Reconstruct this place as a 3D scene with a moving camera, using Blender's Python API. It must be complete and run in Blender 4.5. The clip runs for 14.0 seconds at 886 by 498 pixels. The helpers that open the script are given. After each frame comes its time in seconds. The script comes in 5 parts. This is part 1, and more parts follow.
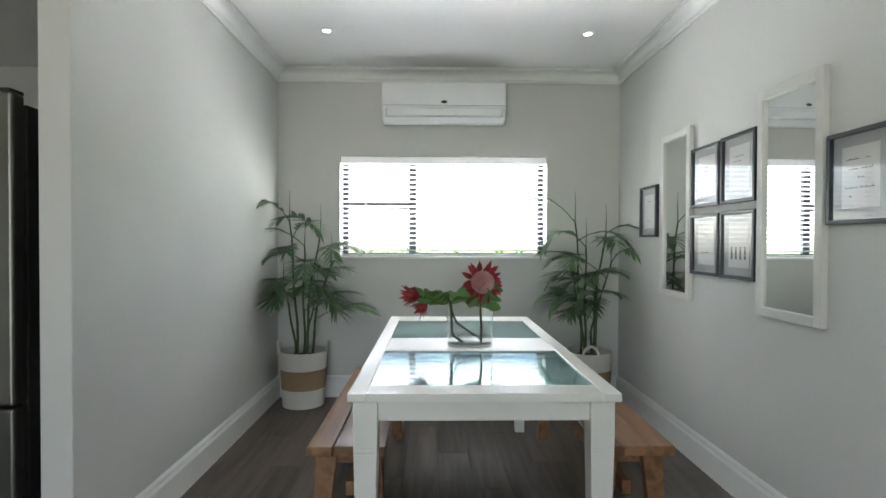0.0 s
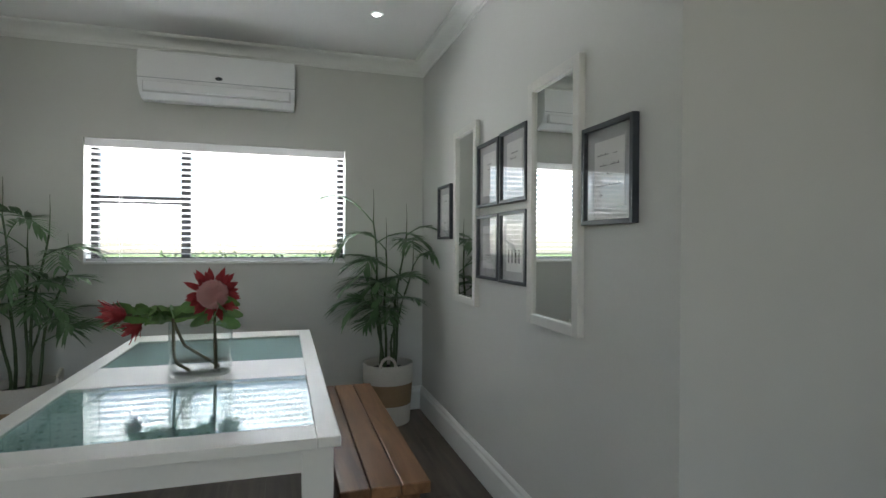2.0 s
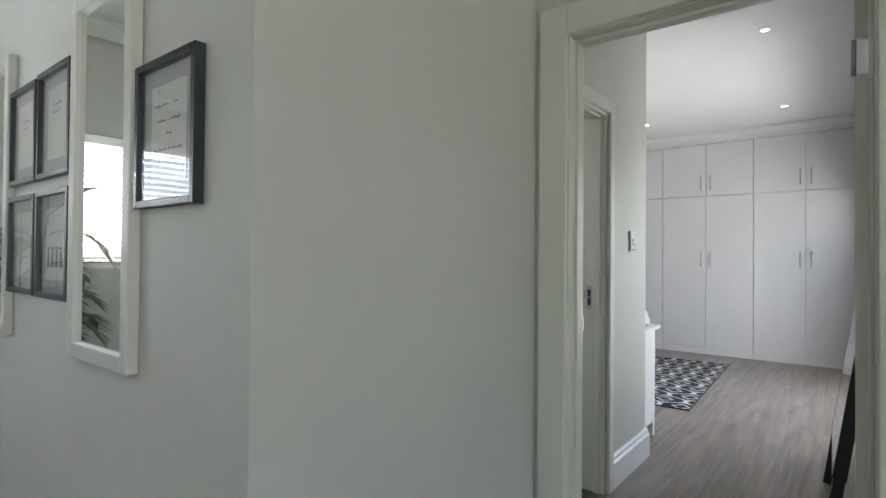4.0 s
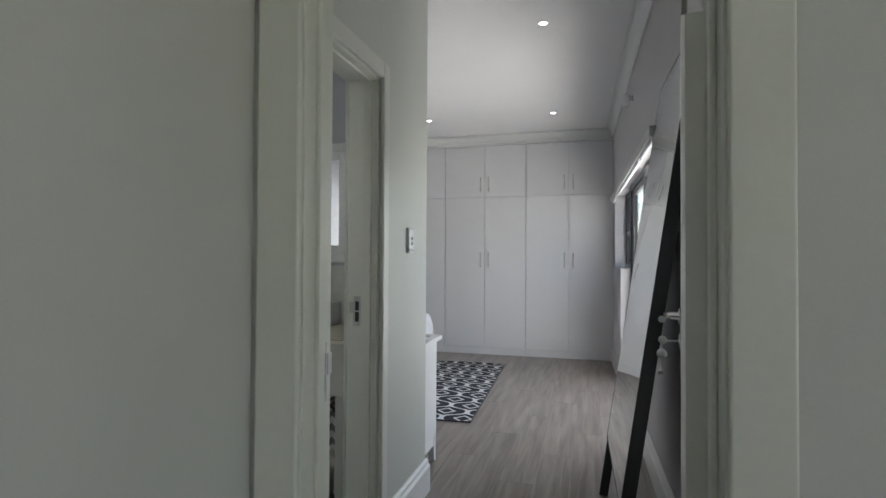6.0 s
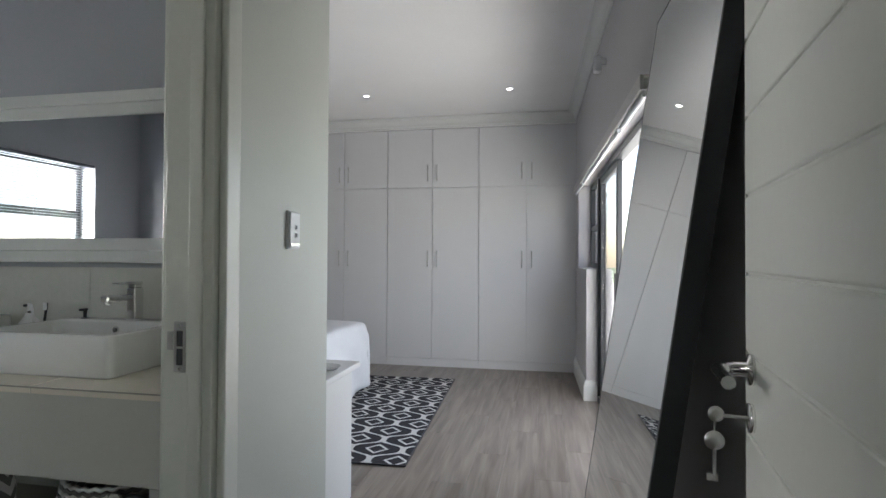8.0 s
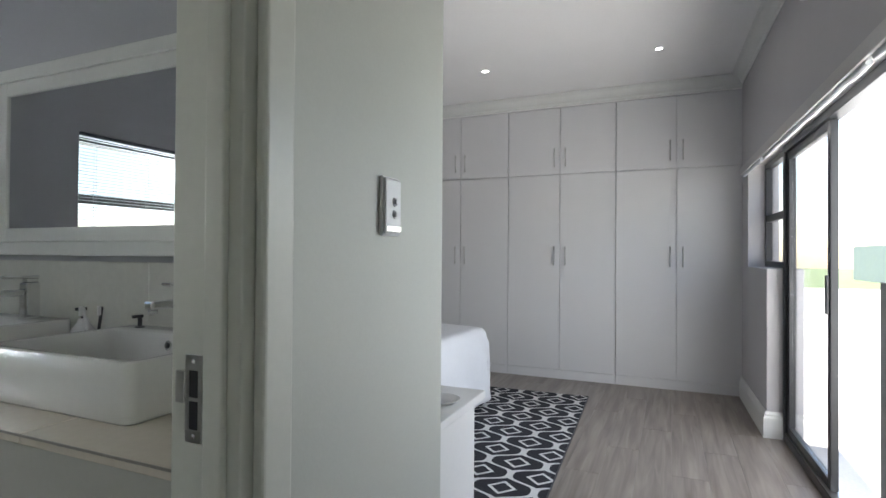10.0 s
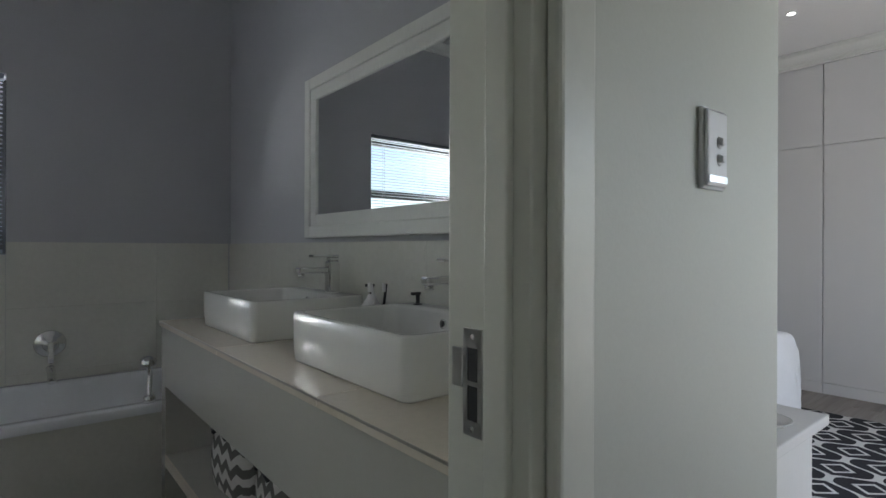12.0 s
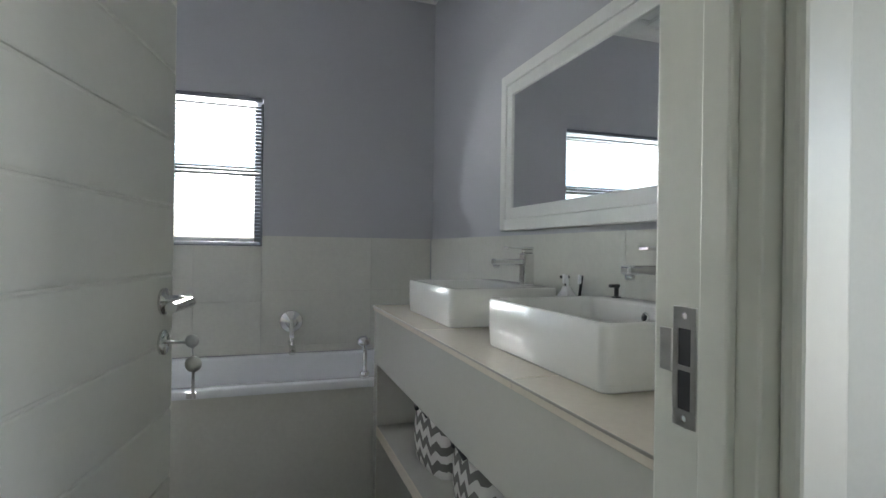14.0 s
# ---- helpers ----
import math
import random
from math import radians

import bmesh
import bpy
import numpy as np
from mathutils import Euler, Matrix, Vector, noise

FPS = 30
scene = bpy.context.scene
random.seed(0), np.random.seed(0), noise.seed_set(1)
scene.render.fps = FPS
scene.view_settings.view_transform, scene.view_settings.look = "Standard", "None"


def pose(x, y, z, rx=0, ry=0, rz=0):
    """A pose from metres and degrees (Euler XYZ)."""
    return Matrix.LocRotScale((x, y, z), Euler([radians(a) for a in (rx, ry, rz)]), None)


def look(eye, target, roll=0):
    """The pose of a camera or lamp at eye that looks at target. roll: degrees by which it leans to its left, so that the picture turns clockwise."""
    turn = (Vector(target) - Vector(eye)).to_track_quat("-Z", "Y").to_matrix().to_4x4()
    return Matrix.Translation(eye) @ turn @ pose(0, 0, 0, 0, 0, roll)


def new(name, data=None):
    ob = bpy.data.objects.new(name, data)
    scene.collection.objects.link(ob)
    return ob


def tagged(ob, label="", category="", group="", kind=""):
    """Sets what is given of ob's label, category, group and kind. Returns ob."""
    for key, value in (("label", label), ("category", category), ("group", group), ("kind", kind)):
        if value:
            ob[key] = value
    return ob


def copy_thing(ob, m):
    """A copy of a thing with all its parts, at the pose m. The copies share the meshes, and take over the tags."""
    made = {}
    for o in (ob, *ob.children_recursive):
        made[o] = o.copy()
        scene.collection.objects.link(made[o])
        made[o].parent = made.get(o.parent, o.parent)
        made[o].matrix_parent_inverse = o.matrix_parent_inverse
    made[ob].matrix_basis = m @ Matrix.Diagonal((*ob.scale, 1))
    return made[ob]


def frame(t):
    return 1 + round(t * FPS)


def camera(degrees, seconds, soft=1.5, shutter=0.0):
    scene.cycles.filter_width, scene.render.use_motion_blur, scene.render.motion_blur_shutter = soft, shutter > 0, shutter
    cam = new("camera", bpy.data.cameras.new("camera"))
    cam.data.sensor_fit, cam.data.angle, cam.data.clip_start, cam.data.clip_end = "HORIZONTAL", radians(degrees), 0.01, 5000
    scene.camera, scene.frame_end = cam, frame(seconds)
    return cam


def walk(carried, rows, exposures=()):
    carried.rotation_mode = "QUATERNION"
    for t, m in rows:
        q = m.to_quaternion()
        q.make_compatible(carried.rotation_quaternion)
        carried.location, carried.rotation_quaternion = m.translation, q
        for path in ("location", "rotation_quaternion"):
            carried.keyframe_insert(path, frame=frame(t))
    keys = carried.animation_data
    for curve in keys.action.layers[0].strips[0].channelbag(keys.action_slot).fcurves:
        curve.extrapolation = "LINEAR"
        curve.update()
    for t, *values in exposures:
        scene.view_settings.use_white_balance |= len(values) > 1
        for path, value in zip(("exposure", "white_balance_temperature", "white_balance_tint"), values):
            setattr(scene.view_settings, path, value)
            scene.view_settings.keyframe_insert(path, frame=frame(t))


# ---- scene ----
cam = camera(80.0, 14.0)
PATH = [
    (0, (1.036, 0.5, 1.288), (1.069, 2.499, 1.26), 0.2),
    (0.5, (1.139, 0.57, 1.28), (1.225, 2.568, 1.255), 0.3),
    (1, (1.258, 0.652, 1.295), (1.461, 2.642, 1.266), 0.0),
    (1.5, (1.391, 0.743, 1.272), (1.771, 2.707, 1.256), 0.5),
    (2, (1.53, 0.848, 1.286), (2.106, 2.763, 1.271), 0.3),
    (2.5, (1.642, 0.959, 1.279), (2.505, 2.764, 1.274), 0.6),
    (3, (1.758, 1.026, 1.272), (2.932, 2.646, 1.282), 0.9),
    (3.5, (1.875, 1.076, 1.255), (3.289, 2.489, 1.277), 0.7),
    (4, (2.0, 1.136, 1.25), (3.578, 2.363, 1.275), 0.5),
    (4.2, (2.044, 1.172, 1.249), (3.688, 2.31, 1.277), 0.5),
    (6.3, (2.82, 1.33, 1.264), (4.761, 1.811, 1.299), 0.3),
    (6.5, (2.904, 1.338, 1.271), (4.853, 1.788, 1.307), 0.3),
    (7, (3.121, 1.349, 1.268), (5.083, 1.735, 1.298), 0.3),
    (7.2, (3.21, 1.345, 1.265), (5.175, 1.718, 1.295), 0.3),
    (9.3, (4.03, 1.503, 1.252), (5.969, 1.991, 1.278), 0.3),
    (9.5, (4.072, 1.527, 1.247), (5.986, 2.105, 1.27), 0.3),
    (10, (4.171, 1.632, 1.244), (6.008, 2.422, 1.264), 0.4),
    (10.2, (4.197, 1.662, 1.25), (6.0, 2.529, 1.264), 0.6),
    (10.5, (4.235, 1.71, 1.255), (5.976, 2.696, 1.267), 0.7),
    (11, (4.287, 1.769, 1.237), (5.904, 2.946, 1.247), 0.6),
    (11.5, (4.312, 1.79, 1.207), (5.753, 3.177, 1.216), 0.6),
    (12, (4.312, 1.808, 1.19), (5.582, 3.354, 1.189), 0.2),
    (12.5, (4.303, 1.817, 1.183), (5.405, 3.486, 1.194), 1.0),
    (13, (4.311, 1.818, 1.177), (5.26, 3.578, 1.185), 0.9),
    (13.5, (4.335, 1.833, 1.161), (5.115, 3.675, 1.171), 0.8),
    (14, (4.311, 1.819, 1.154), (4.953, 3.713, 1.155), 0.8),
]
walk(cam, [(t, look(eye, target, roll)) for t, eye, target, roll in PATH], exposures=[(0.0, 2.16), (0.5, 2.04), (1.0, 1.82), (1.5, 1.5), (2.0, 1.47), (2.5, 1.64), (3.0, 1.97), (3.5, 2.03), (4.2, 1.97), (6.5, 1.53), (7.2, 1.6), (9.5, 1.48), (10.0, 1.62), (10.5, 1.52), (11.0, 1.24), (11.5, 1.1), (12.0, 1.25), (12.5, 1.47), (13.0, 1.75), (13.5, 2.0), (14.0, 2.23)])

# ---- light ----
SUN_ELEV, SUN_AZ = 58.0, 90.0
world = bpy.data.worlds.new("sky")
scene.world = world
world.use_nodes = True
wn = world.node_tree
sky = wn.nodes.new("ShaderNodeTexSky")
sky.sky_type, sky.sun_disc = "NISHITA", False
sky.sun_elevation, sky.sun_rotation = radians(SUN_ELEV), radians(SUN_AZ)
wn.nodes["Background"].inputs[1].default_value = 0.15
wn.links.new(sky.outputs[0], wn.nodes["Background"].inputs[0])
sun = new("sun", bpy.data.lights.new("sun", "SUN"))
sun.data.energy, sun.data.angle, sun.data.color = 5.0, radians(0.5), (1.0, 0.95, 0.88)
sun.matrix_world = look((30, 3, 48), (0, 3, 0))


def window_light(name, eye, target, width, height, watts, color=(1.0, 0.985, 0.96)):
    ob = new(name, bpy.data.lights.new(name, "AREA"))
    ob.data.shape, ob.data.size, ob.data.size_y = "RECTANGLE", width, height
    ob.data.energy, ob.data.color = watts, color
    ob.matrix_world = look(eye, target)
    return ob


window_light("sky_nook", (1.11, 6.2, 0.35), (1.11, 3.6, 2.6), 2.6, 1.5, 310, (0.95, 0.96, 1.0))
window_light("sky_bath", (4.38, 5.55, 1.7), (3.05, 3.2, 1.25), 1.5, 1.3, 122, (0.985, 0.985, 0.975))
window_light("sky_patio", (6.9, 0.55, 1.15), (6.9, 3.0, 0.9), 2.4, 1.6, 15.5, (0.96, 0.975, 0.985))
# fill lamp added behind the walker, shining in through an invented opening
window_light("fill_living", (0.2, -3.3, 1.2), (0.5, 0.0, 1.7), 3.1, 2.3, 7.8, (1.0, 0.98, 0.87))


# ---- materials ----
def mat(name, color, rough=0.5, metal=0.0, var=0.06, scale=3.0, fine=60.0, bump=0.05, dist=0.004, spec=0.5, **more):
    m = bpy.data.materials.new(name)
    m.use_nodes = True
    nt = m.node_tree
    b = nt.nodes["Principled BSDF"]
    b.inputs["Roughness"].default_value, b.inputs["Metallic"].default_value = rough, metal
    b.inputs["Specular IOR Level"].default_value = spec
    co = nt.nodes.new("ShaderNodeTexCoord")
    n1 = nt.nodes.new("ShaderNodeTexNoise")
    n1.inputs["Scale"].default_value, n1.inputs["Detail"].default_value = scale, 4
    n2 = nt.nodes.new("ShaderNodeTexNoise")
    n2.inputs["Scale"].default_value, n2.inputs["Detail"].default_value = fine, 3
    for n in (n1, n2):
        nt.links.new(co.outputs["Object"], n.inputs["Vector"])
    mix = nt.nodes.new("ShaderNodeMath")
    mix.operation = "ADD"
    nt.links.new(n1.outputs["Fac"], mix.inputs[0])
    nt.links.new(n2.outputs["Fac"], mix.inputs[1])
    ramp = nt.nodes.new("ShaderNodeMapRange")
    ramp.inputs["From Min"].default_value, ramp.inputs["From Max"].default_value = 0.6, 1.4
    ramp.inputs["To Min"].default_value, ramp.inputs["To Max"].default_value = 1 - var, 1 + var
    nt.links.new(mix.outputs[0], ramp.inputs["Value"])
    hsv = nt.nodes.new("ShaderNodeHueSaturation")
    hsv.inputs["Color"].default_value = (*color, 1)
    nt.links.new(ramp.outputs[0], hsv.inputs["Value"])
    nt.links.new(hsv.outputs[0], b.inputs["Base Color"])
    if bump:
        bp = nt.nodes.new("ShaderNodeBump")
        bp.inputs["Strength"].default_value, bp.inputs["Distance"].default_value = bump, dist
        nt.links.new(n2.outputs["Fac"], bp.inputs["Height"])
        nt.links.new(bp.outputs[0], b.inputs["Normal"])
    for key, value in more.items():
        b.inputs[key.replace("_", " ")].default_value = value
    return m


def glass(name, color=(1, 1, 1), rough=0.0, ior=1.45):
    m = bpy.data.materials.new(name)
    m.use_nodes = True
    b = m.node_tree.nodes["Principled BSDF"]
    b.inputs["Base Color"].default_value = (*color, 1)
    b.inputs["Roughness"].default_value, b.inputs["IOR"].default_value = rough, ior
    b.inputs["Transmission Weight"].default_value = 1.0
    return m


def thin_glass(name, tint=(1, 1, 1), gloss=1.0):
    """Clear sheet glass: it lets light straight through and mirrors by Fresnel."""
    m = bpy.data.materials.new(name)
    m.use_nodes = True
    nt = m.node_tree
    nt.nodes.remove(nt.nodes["Principled BSDF"])
    tr, gl, lw, mx = (nt.nodes.new(k) for k in ("ShaderNodeBsdfTransparent", "ShaderNodeBsdfGlossy", "ShaderNodeLayerWeight", "ShaderNodeMixShader"))
    pw, fr = nt.nodes.new("ShaderNodeMath"), nt.nodes.new("ShaderNodeMath")
    pw.operation, fr.operation = "POWER", "MULTIPLY_ADD"
    pw.inputs[1].default_value = 5.0
    fr.inputs[1].default_value, fr.inputs[2].default_value = 0.9, 0.035
    lw.inputs[0].default_value = 0.5
    nt.links.new(lw.outputs["Facing"], pw.inputs[0])
    nt.links.new(pw.outputs[0], fr.inputs[0])
    tr.inputs[0].default_value = (*tint, 1)
    gl.inputs["Roughness"].default_value = 0.01
    gl.inputs["Color"].default_value = (gloss, gloss, gloss, 1)
    nt.links.new(fr.outputs[0], mx.inputs[0])
    nt.links.new(tr.outputs[0], mx.inputs[1])
    nt.links.new(gl.outputs[0], mx.inputs[2])
    nt.links.new(mx.outputs[0], nt.nodes["Material Output"].inputs[0])
    return m


def slat_material(name, color, share):
    """Thin plastic slats, that let some daylight through."""
    m = mat(name, color, 0.4, var=0.02)
    nt = m.node_tree
    b, out = nt.nodes["Principled BSDF"], nt.nodes["Material Output"]
    tl, mx = nt.nodes.new("ShaderNodeBsdfTranslucent"), nt.nodes.new("ShaderNodeMixShader")
    tl.inputs[0].default_value = (*color, 1)
    mx.inputs[0].default_value = share
    nt.links.new(b.outputs[0], mx.inputs[1])
    nt.links.new(tl.outputs[0], mx.inputs[2])
    nt.links.new(mx.outputs[0], out.inputs[0])
    return m


def wood(name, dark, light, rough=0.4, along=0, stretch=14.0, scale=1.6, per_object=0.25):
    """Long grain along one axis, with a tone of its own for every plank."""
    m = bpy.data.materials.new(name)
    m.use_nodes = True
    nt = m.node_tree
    b = nt.nodes["Principled BSDF"]
    co = nt.nodes.new("ShaderNodeTexCoord")
    info = nt.nodes.new("ShaderNodeObjectInfo")
    mp = nt.nodes.new("ShaderNodeMapping")
    sc = [stretch] * 3
    sc[along] = 1.0
    mp.inputs["Scale"].default_value = sc
    nt.links.new(co.outputs["Object"], mp.inputs["Vector"])
    shift = nt.nodes.new("ShaderNodeVectorMath")
    shift.operation = "MULTIPLY_ADD"
    shift.inputs[1].default_value = (1, 1, 1)
    times = nt.nodes.new("ShaderNodeMath")
    times.operation = "MULTIPLY"
    times.inputs[1].default_value = 40.0
    nt.links.new(info.outputs["Random"], times.inputs[0])
    nt.links.new(mp.outputs[0], shift.inputs[0])
    nt.links.new(times.outputs[0], shift.inputs[2])
    n = nt.nodes.new("ShaderNodeTexNoise")
    n.inputs["Scale"].default_value, n.inputs["Detail"].default_value, n.inputs["Distortion"].default_value = scale, 6, 0.6
    nt.links.new(shift.outputs[0], n.inputs["Vector"])
    add = nt.nodes.new("ShaderNodeMath")
    add.operation = "MULTIPLY_ADD"
    add.inputs[1].default_value, add.inputs[2].default_value = per_object, -per_object / 2
    nt.links.new(info.outputs["Random"], add.inputs[0])
    add2 = nt.nodes.new("ShaderNodeMath")
    nt.links.new(n.outputs["Fac"], add2.inputs[0])
    nt.links.new(add.outputs[0], add2.inputs[1])
    ramp = nt.nodes.new("ShaderNodeValToRGB")
    ramp.color_ramp.elements[0].position, ramp.color_ramp.elements[1].position = 0.3, 0.72
    ramp.color_ramp.elements[0].color, ramp.color_ramp.elements[1].color = (*dark, 1), (*light, 1)
    nt.links.new(add2.outputs[0], ramp.inputs[0])
    nt.links.new(ramp.outputs[0], b.inputs["Base Color"])
    b.inputs["Roughness"].default_value = rough
    bp = nt.nodes.new("ShaderNodeBump")
    bp.inputs["Strength"].default_value, bp.inputs["Distance"].default_value = 0.12, 0.003
    nt.links.new(n.outputs["Fac"], bp.inputs["Height"])
    nt.links.new(bp.outputs[0], b.inputs["Normal"])
    return m


def emitter(name, color, strength):
    m = bpy.data.materials.new(name)
    m.use_nodes = True
    b = m.node_tree.nodes["Principled BSDF"]
    b.inputs["Emission Color"].default_value, b.inputs["Emission Strength"].default_value = (*color, 1), strength
    return m


PAINT = mat("sage_grey_paint", (0.592, 0.597, 0.574), 0.55, var=0.03, bump=0.06, fine=180)
# sage paint with the green of garden light mixed into its colour
PAINT_GARDEN_TINT = mat("sage_paint_garden_tint", (0.585, 0.602, 0.55), 0.5, var=0.03, bump=0.06, fine=180)
PAINT_BED = mat("lilac_grey_paint", (0.5, 0.49, 0.5), 0.6, var=0.03, bump=0.06, fine=180)
PAINT_BATH = mat("slate_grey_paint", (0.47, 0.48, 0.515), 0.5, var=0.04, bump=0.06, fine=180)
CEILING = mat("ceiling_white", (0.9, 0.895, 0.89), 0.8, var=0.02, bump=0.03)
TRIM = mat("gloss_white_trim", (0.76, 0.77, 0.75), 0.3, var=0.03, bump=0.03)
TRIM_GREEN = mat("door_frame_white", (0.69, 0.7, 0.64), 0.32, var=0.03, bump=0.03)
WHITE = mat("white_lacquer", (0.71, 0.71, 0.67), 0.36, var=0.02, bump=0.02)
CHEST_WHITE = mat("bright_white_paint", (0.82, 0.82, 0.81), 0.36, var=0.02, bump=0.02)
MELAMINE = mat("white_melamine", (0.68, 0.68, 0.69), 0.35, var=0.015, bump=0.015, fine=220)
STEEL = mat("brushed_steel", (0.55, 0.55, 0.54), 0.28, 1.0, var=0.06, bump=0.02)
CHROME = mat("chrome", (0.8, 0.8, 0.8), 0.08, 1.0, var=0.02, bump=0)
BLACK = mat("black_aluminium", (0.025, 0.027, 0.03), 0.4, var=0.15, bump=0.03)
FRAME_BLACK = mat("black_wood_frame", (0.03, 0.035, 0.045), 0.35, var=0.2, bump=0.05)
MIRROR = mat("mirror_silver", (0.88, 0.9, 0.89), 0.0, 1.0, var=0.0, bump=0)
PAPER = mat("paper_white", (0.75, 0.75, 0.75), 0.8, var=0.02)
INK = mat("ink_grey", (0.12, 0.12, 0.13), 0.7, var=0.1)
PLASTIC = mat("white_plastic", (0.8, 0.81, 0.82), 0.35, var=0.015, bump=0.01)
DARK = mat("dark_plastic", (0.03, 0.03, 0.035), 0.4, var=0.1)
CERAMIC = mat("white_ceramic", (0.78, 0.78, 0.76), 0.2, var=0.015, bump=0.0, spec=0.32)
ACRYLIC = mat("white_acrylic", (0.78, 0.8, 0.83), 0.15, var=0.015, bump=0.0)
TILE = mat("beige_wall_tile", (0.66, 0.66, 0.61), 0.24, var=0.05, bump=0.01, spec=0.3)
TILE_GROUT = mat("pale_grout", (0.6, 0.595, 0.55), 0.7)
GROUT = mat("grout", (0.42, 0.4, 0.36), 0.8)
VANITY = mat("greige_gloss_front", (0.56, 0.555, 0.51), 0.06, var=0.02, bump=0.0)
EDGE_TRIM = mat("brown_grey_trim", (0.4, 0.37, 0.33), 0.3, 0.5, var=0.05, bump=0.0)
COUNTER = mat("cream_counter_tile", (0.78, 0.715, 0.61), 0.15, var=0.04, bump=0.01)
SLAT = slat_material("blind_slat_white", (0.82, 0.82, 0.82), 0.14)
SLAT_GREY = mat("blind_slat_grey", (0.2, 0.22, 0.26), 0.35, var=0.02)
PANE = thin_glass("window_pane")
VASE_GLASS = thin_glass("vase_glass", (0.97, 0.985, 0.98))
WATER = thin_glass("water", (0.95, 0.96, 0.96), 0.6)
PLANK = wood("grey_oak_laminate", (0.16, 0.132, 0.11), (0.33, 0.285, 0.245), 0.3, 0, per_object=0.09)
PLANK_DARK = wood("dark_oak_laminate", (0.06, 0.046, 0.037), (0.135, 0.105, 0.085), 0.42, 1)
PINE = wood("varnished_pine", (0.14, 0.066, 0.028), (0.33, 0.17, 0.08), 0.4, 1, 12.0, 1.8)
LEAF = mat("palm_leaf", (0.1, 0.185, 0.085), 0.45, var=0.35, scale=6, bump=0.1)
CANE = mat("palm_cane", (0.06, 0.1, 0.04), 0.5, var=0.3, scale=14, bump=0.2)
SOIL = mat("dark_soil", (0.03, 0.025, 0.02), 0.9, var=0.3)
ROPE = mat("white_rope", (0.62, 0.6, 0.55), 0.85, var=0.12, fine=140, bump=0.5)
JUTE = mat("tan_jute", (0.3, 0.21, 0.12), 0.9, var=0.2, fine=140, bump=0.5)
RED = mat("protea_red", (0.33, 0.035, 0.04), 0.55, var=0.3, scale=20, bump=0.1)
PINK = mat("protea_pink", (0.7, 0.45, 0.44), 0.8, var=0.15, scale=40, bump=0.4)
FLOWER_LEAF = mat("protea_leaf", (0.1, 0.2, 0.05), 0.45, var=0.3, scale=12, bump=0.1)
STEM = mat("protea_stem", (0.08, 0.07, 0.03), 0.6, var=0.3)
LINEN = mat("white_linen", (0.78, 0.79, 0.81), 0.85, var=0.03, scale=8, bump=0.2)
FABRIC_GREY = mat("grey_fabric", (0.2, 0.19, 0.18), 0.9, var=0.1, bump=0.3)
FABRIC_WHITE = mat("white_fabric", (0.68, 0.67, 0.63), 0.9, var=0.05, bump=0.3)
GRASS = mat("lawn", (0.15, 0.21, 0.08), 0.9, var=0.35, scale=1.5, fine=40, bump=0.6, dist=0.03)
PAVING = mat("pale_paving", (0.6, 0.58, 0.54), 0.8, var=0.1, bump=0.2)
FOLIAGE = mat("hedge_leaf", (0.06, 0.12, 0.03), 0.6, var=0.4, scale=5, bump=0.2)
RENDERED = mat("rendered_wall", (0.6, 0.58, 0.54), 0.85, var=0.05, bump=0.3)
FRIDGE_DOOR = mat("dark_brushed_steel", (0.2, 0.2, 0.18), 0.4, 1.0, var=0.06, bump=0.01)
FRIDGE_SIDE = mat("dark_grey_steel", (0.05, 0.05, 0.05), 0.4, 0.3, var=0.1, bump=0.03)
MIRROR_FRAME = mat("off_white_frame_paint", (0.64, 0.635, 0.605), 0.45, var=0.04, bump=0.04)
PELMET = mat("warm_white_pelmet", (0.6, 0.59, 0.575), 0.6, var=0.05, bump=0.05)
LAMP_GLOW = emitter("lamp_glow", (1.0, 0.98, 0.95), 6.0)


# ---- building helpers ----
def bx(bm, x0, y0, z0, x1, y1, z1, bev=0.0, seg=2, m=None):
    """A box between two corners, its edges rounded by bev, added to bm."""
    t = bmesh.new()
    vs = [t.verts.new((x, y, z)) for x in (x0, x1) for y in (y0, y1) for z in (z0, z1)]
    for f in ((0, 1, 3, 2), (4, 6, 7, 5), (0, 4, 5, 1), (2, 3, 7, 6), (0, 2, 6, 4), (1, 5, 7, 3)):
        t.faces.new([vs[i] for i in f])
    if bev:
        bmesh.ops.bevel(t, geom=t.edges[:], offset=bev, segments=seg, profile=0.5, affect="EDGES")
    bmesh.ops.recalc_face_normals(t, faces=t.faces[:])
    if m:
        bmesh.ops.transform(t, matrix=m, verts=t.verts[:])
    me = bpy.data.meshes.new("tmp")
    t.to_mesh(me)
    t.free()
    bm.from_mesh(me)
    bpy.data.meshes.remove(me)
    return bm


def box(*a, **k):
    return bx(bmesh.new(), *a, **k)


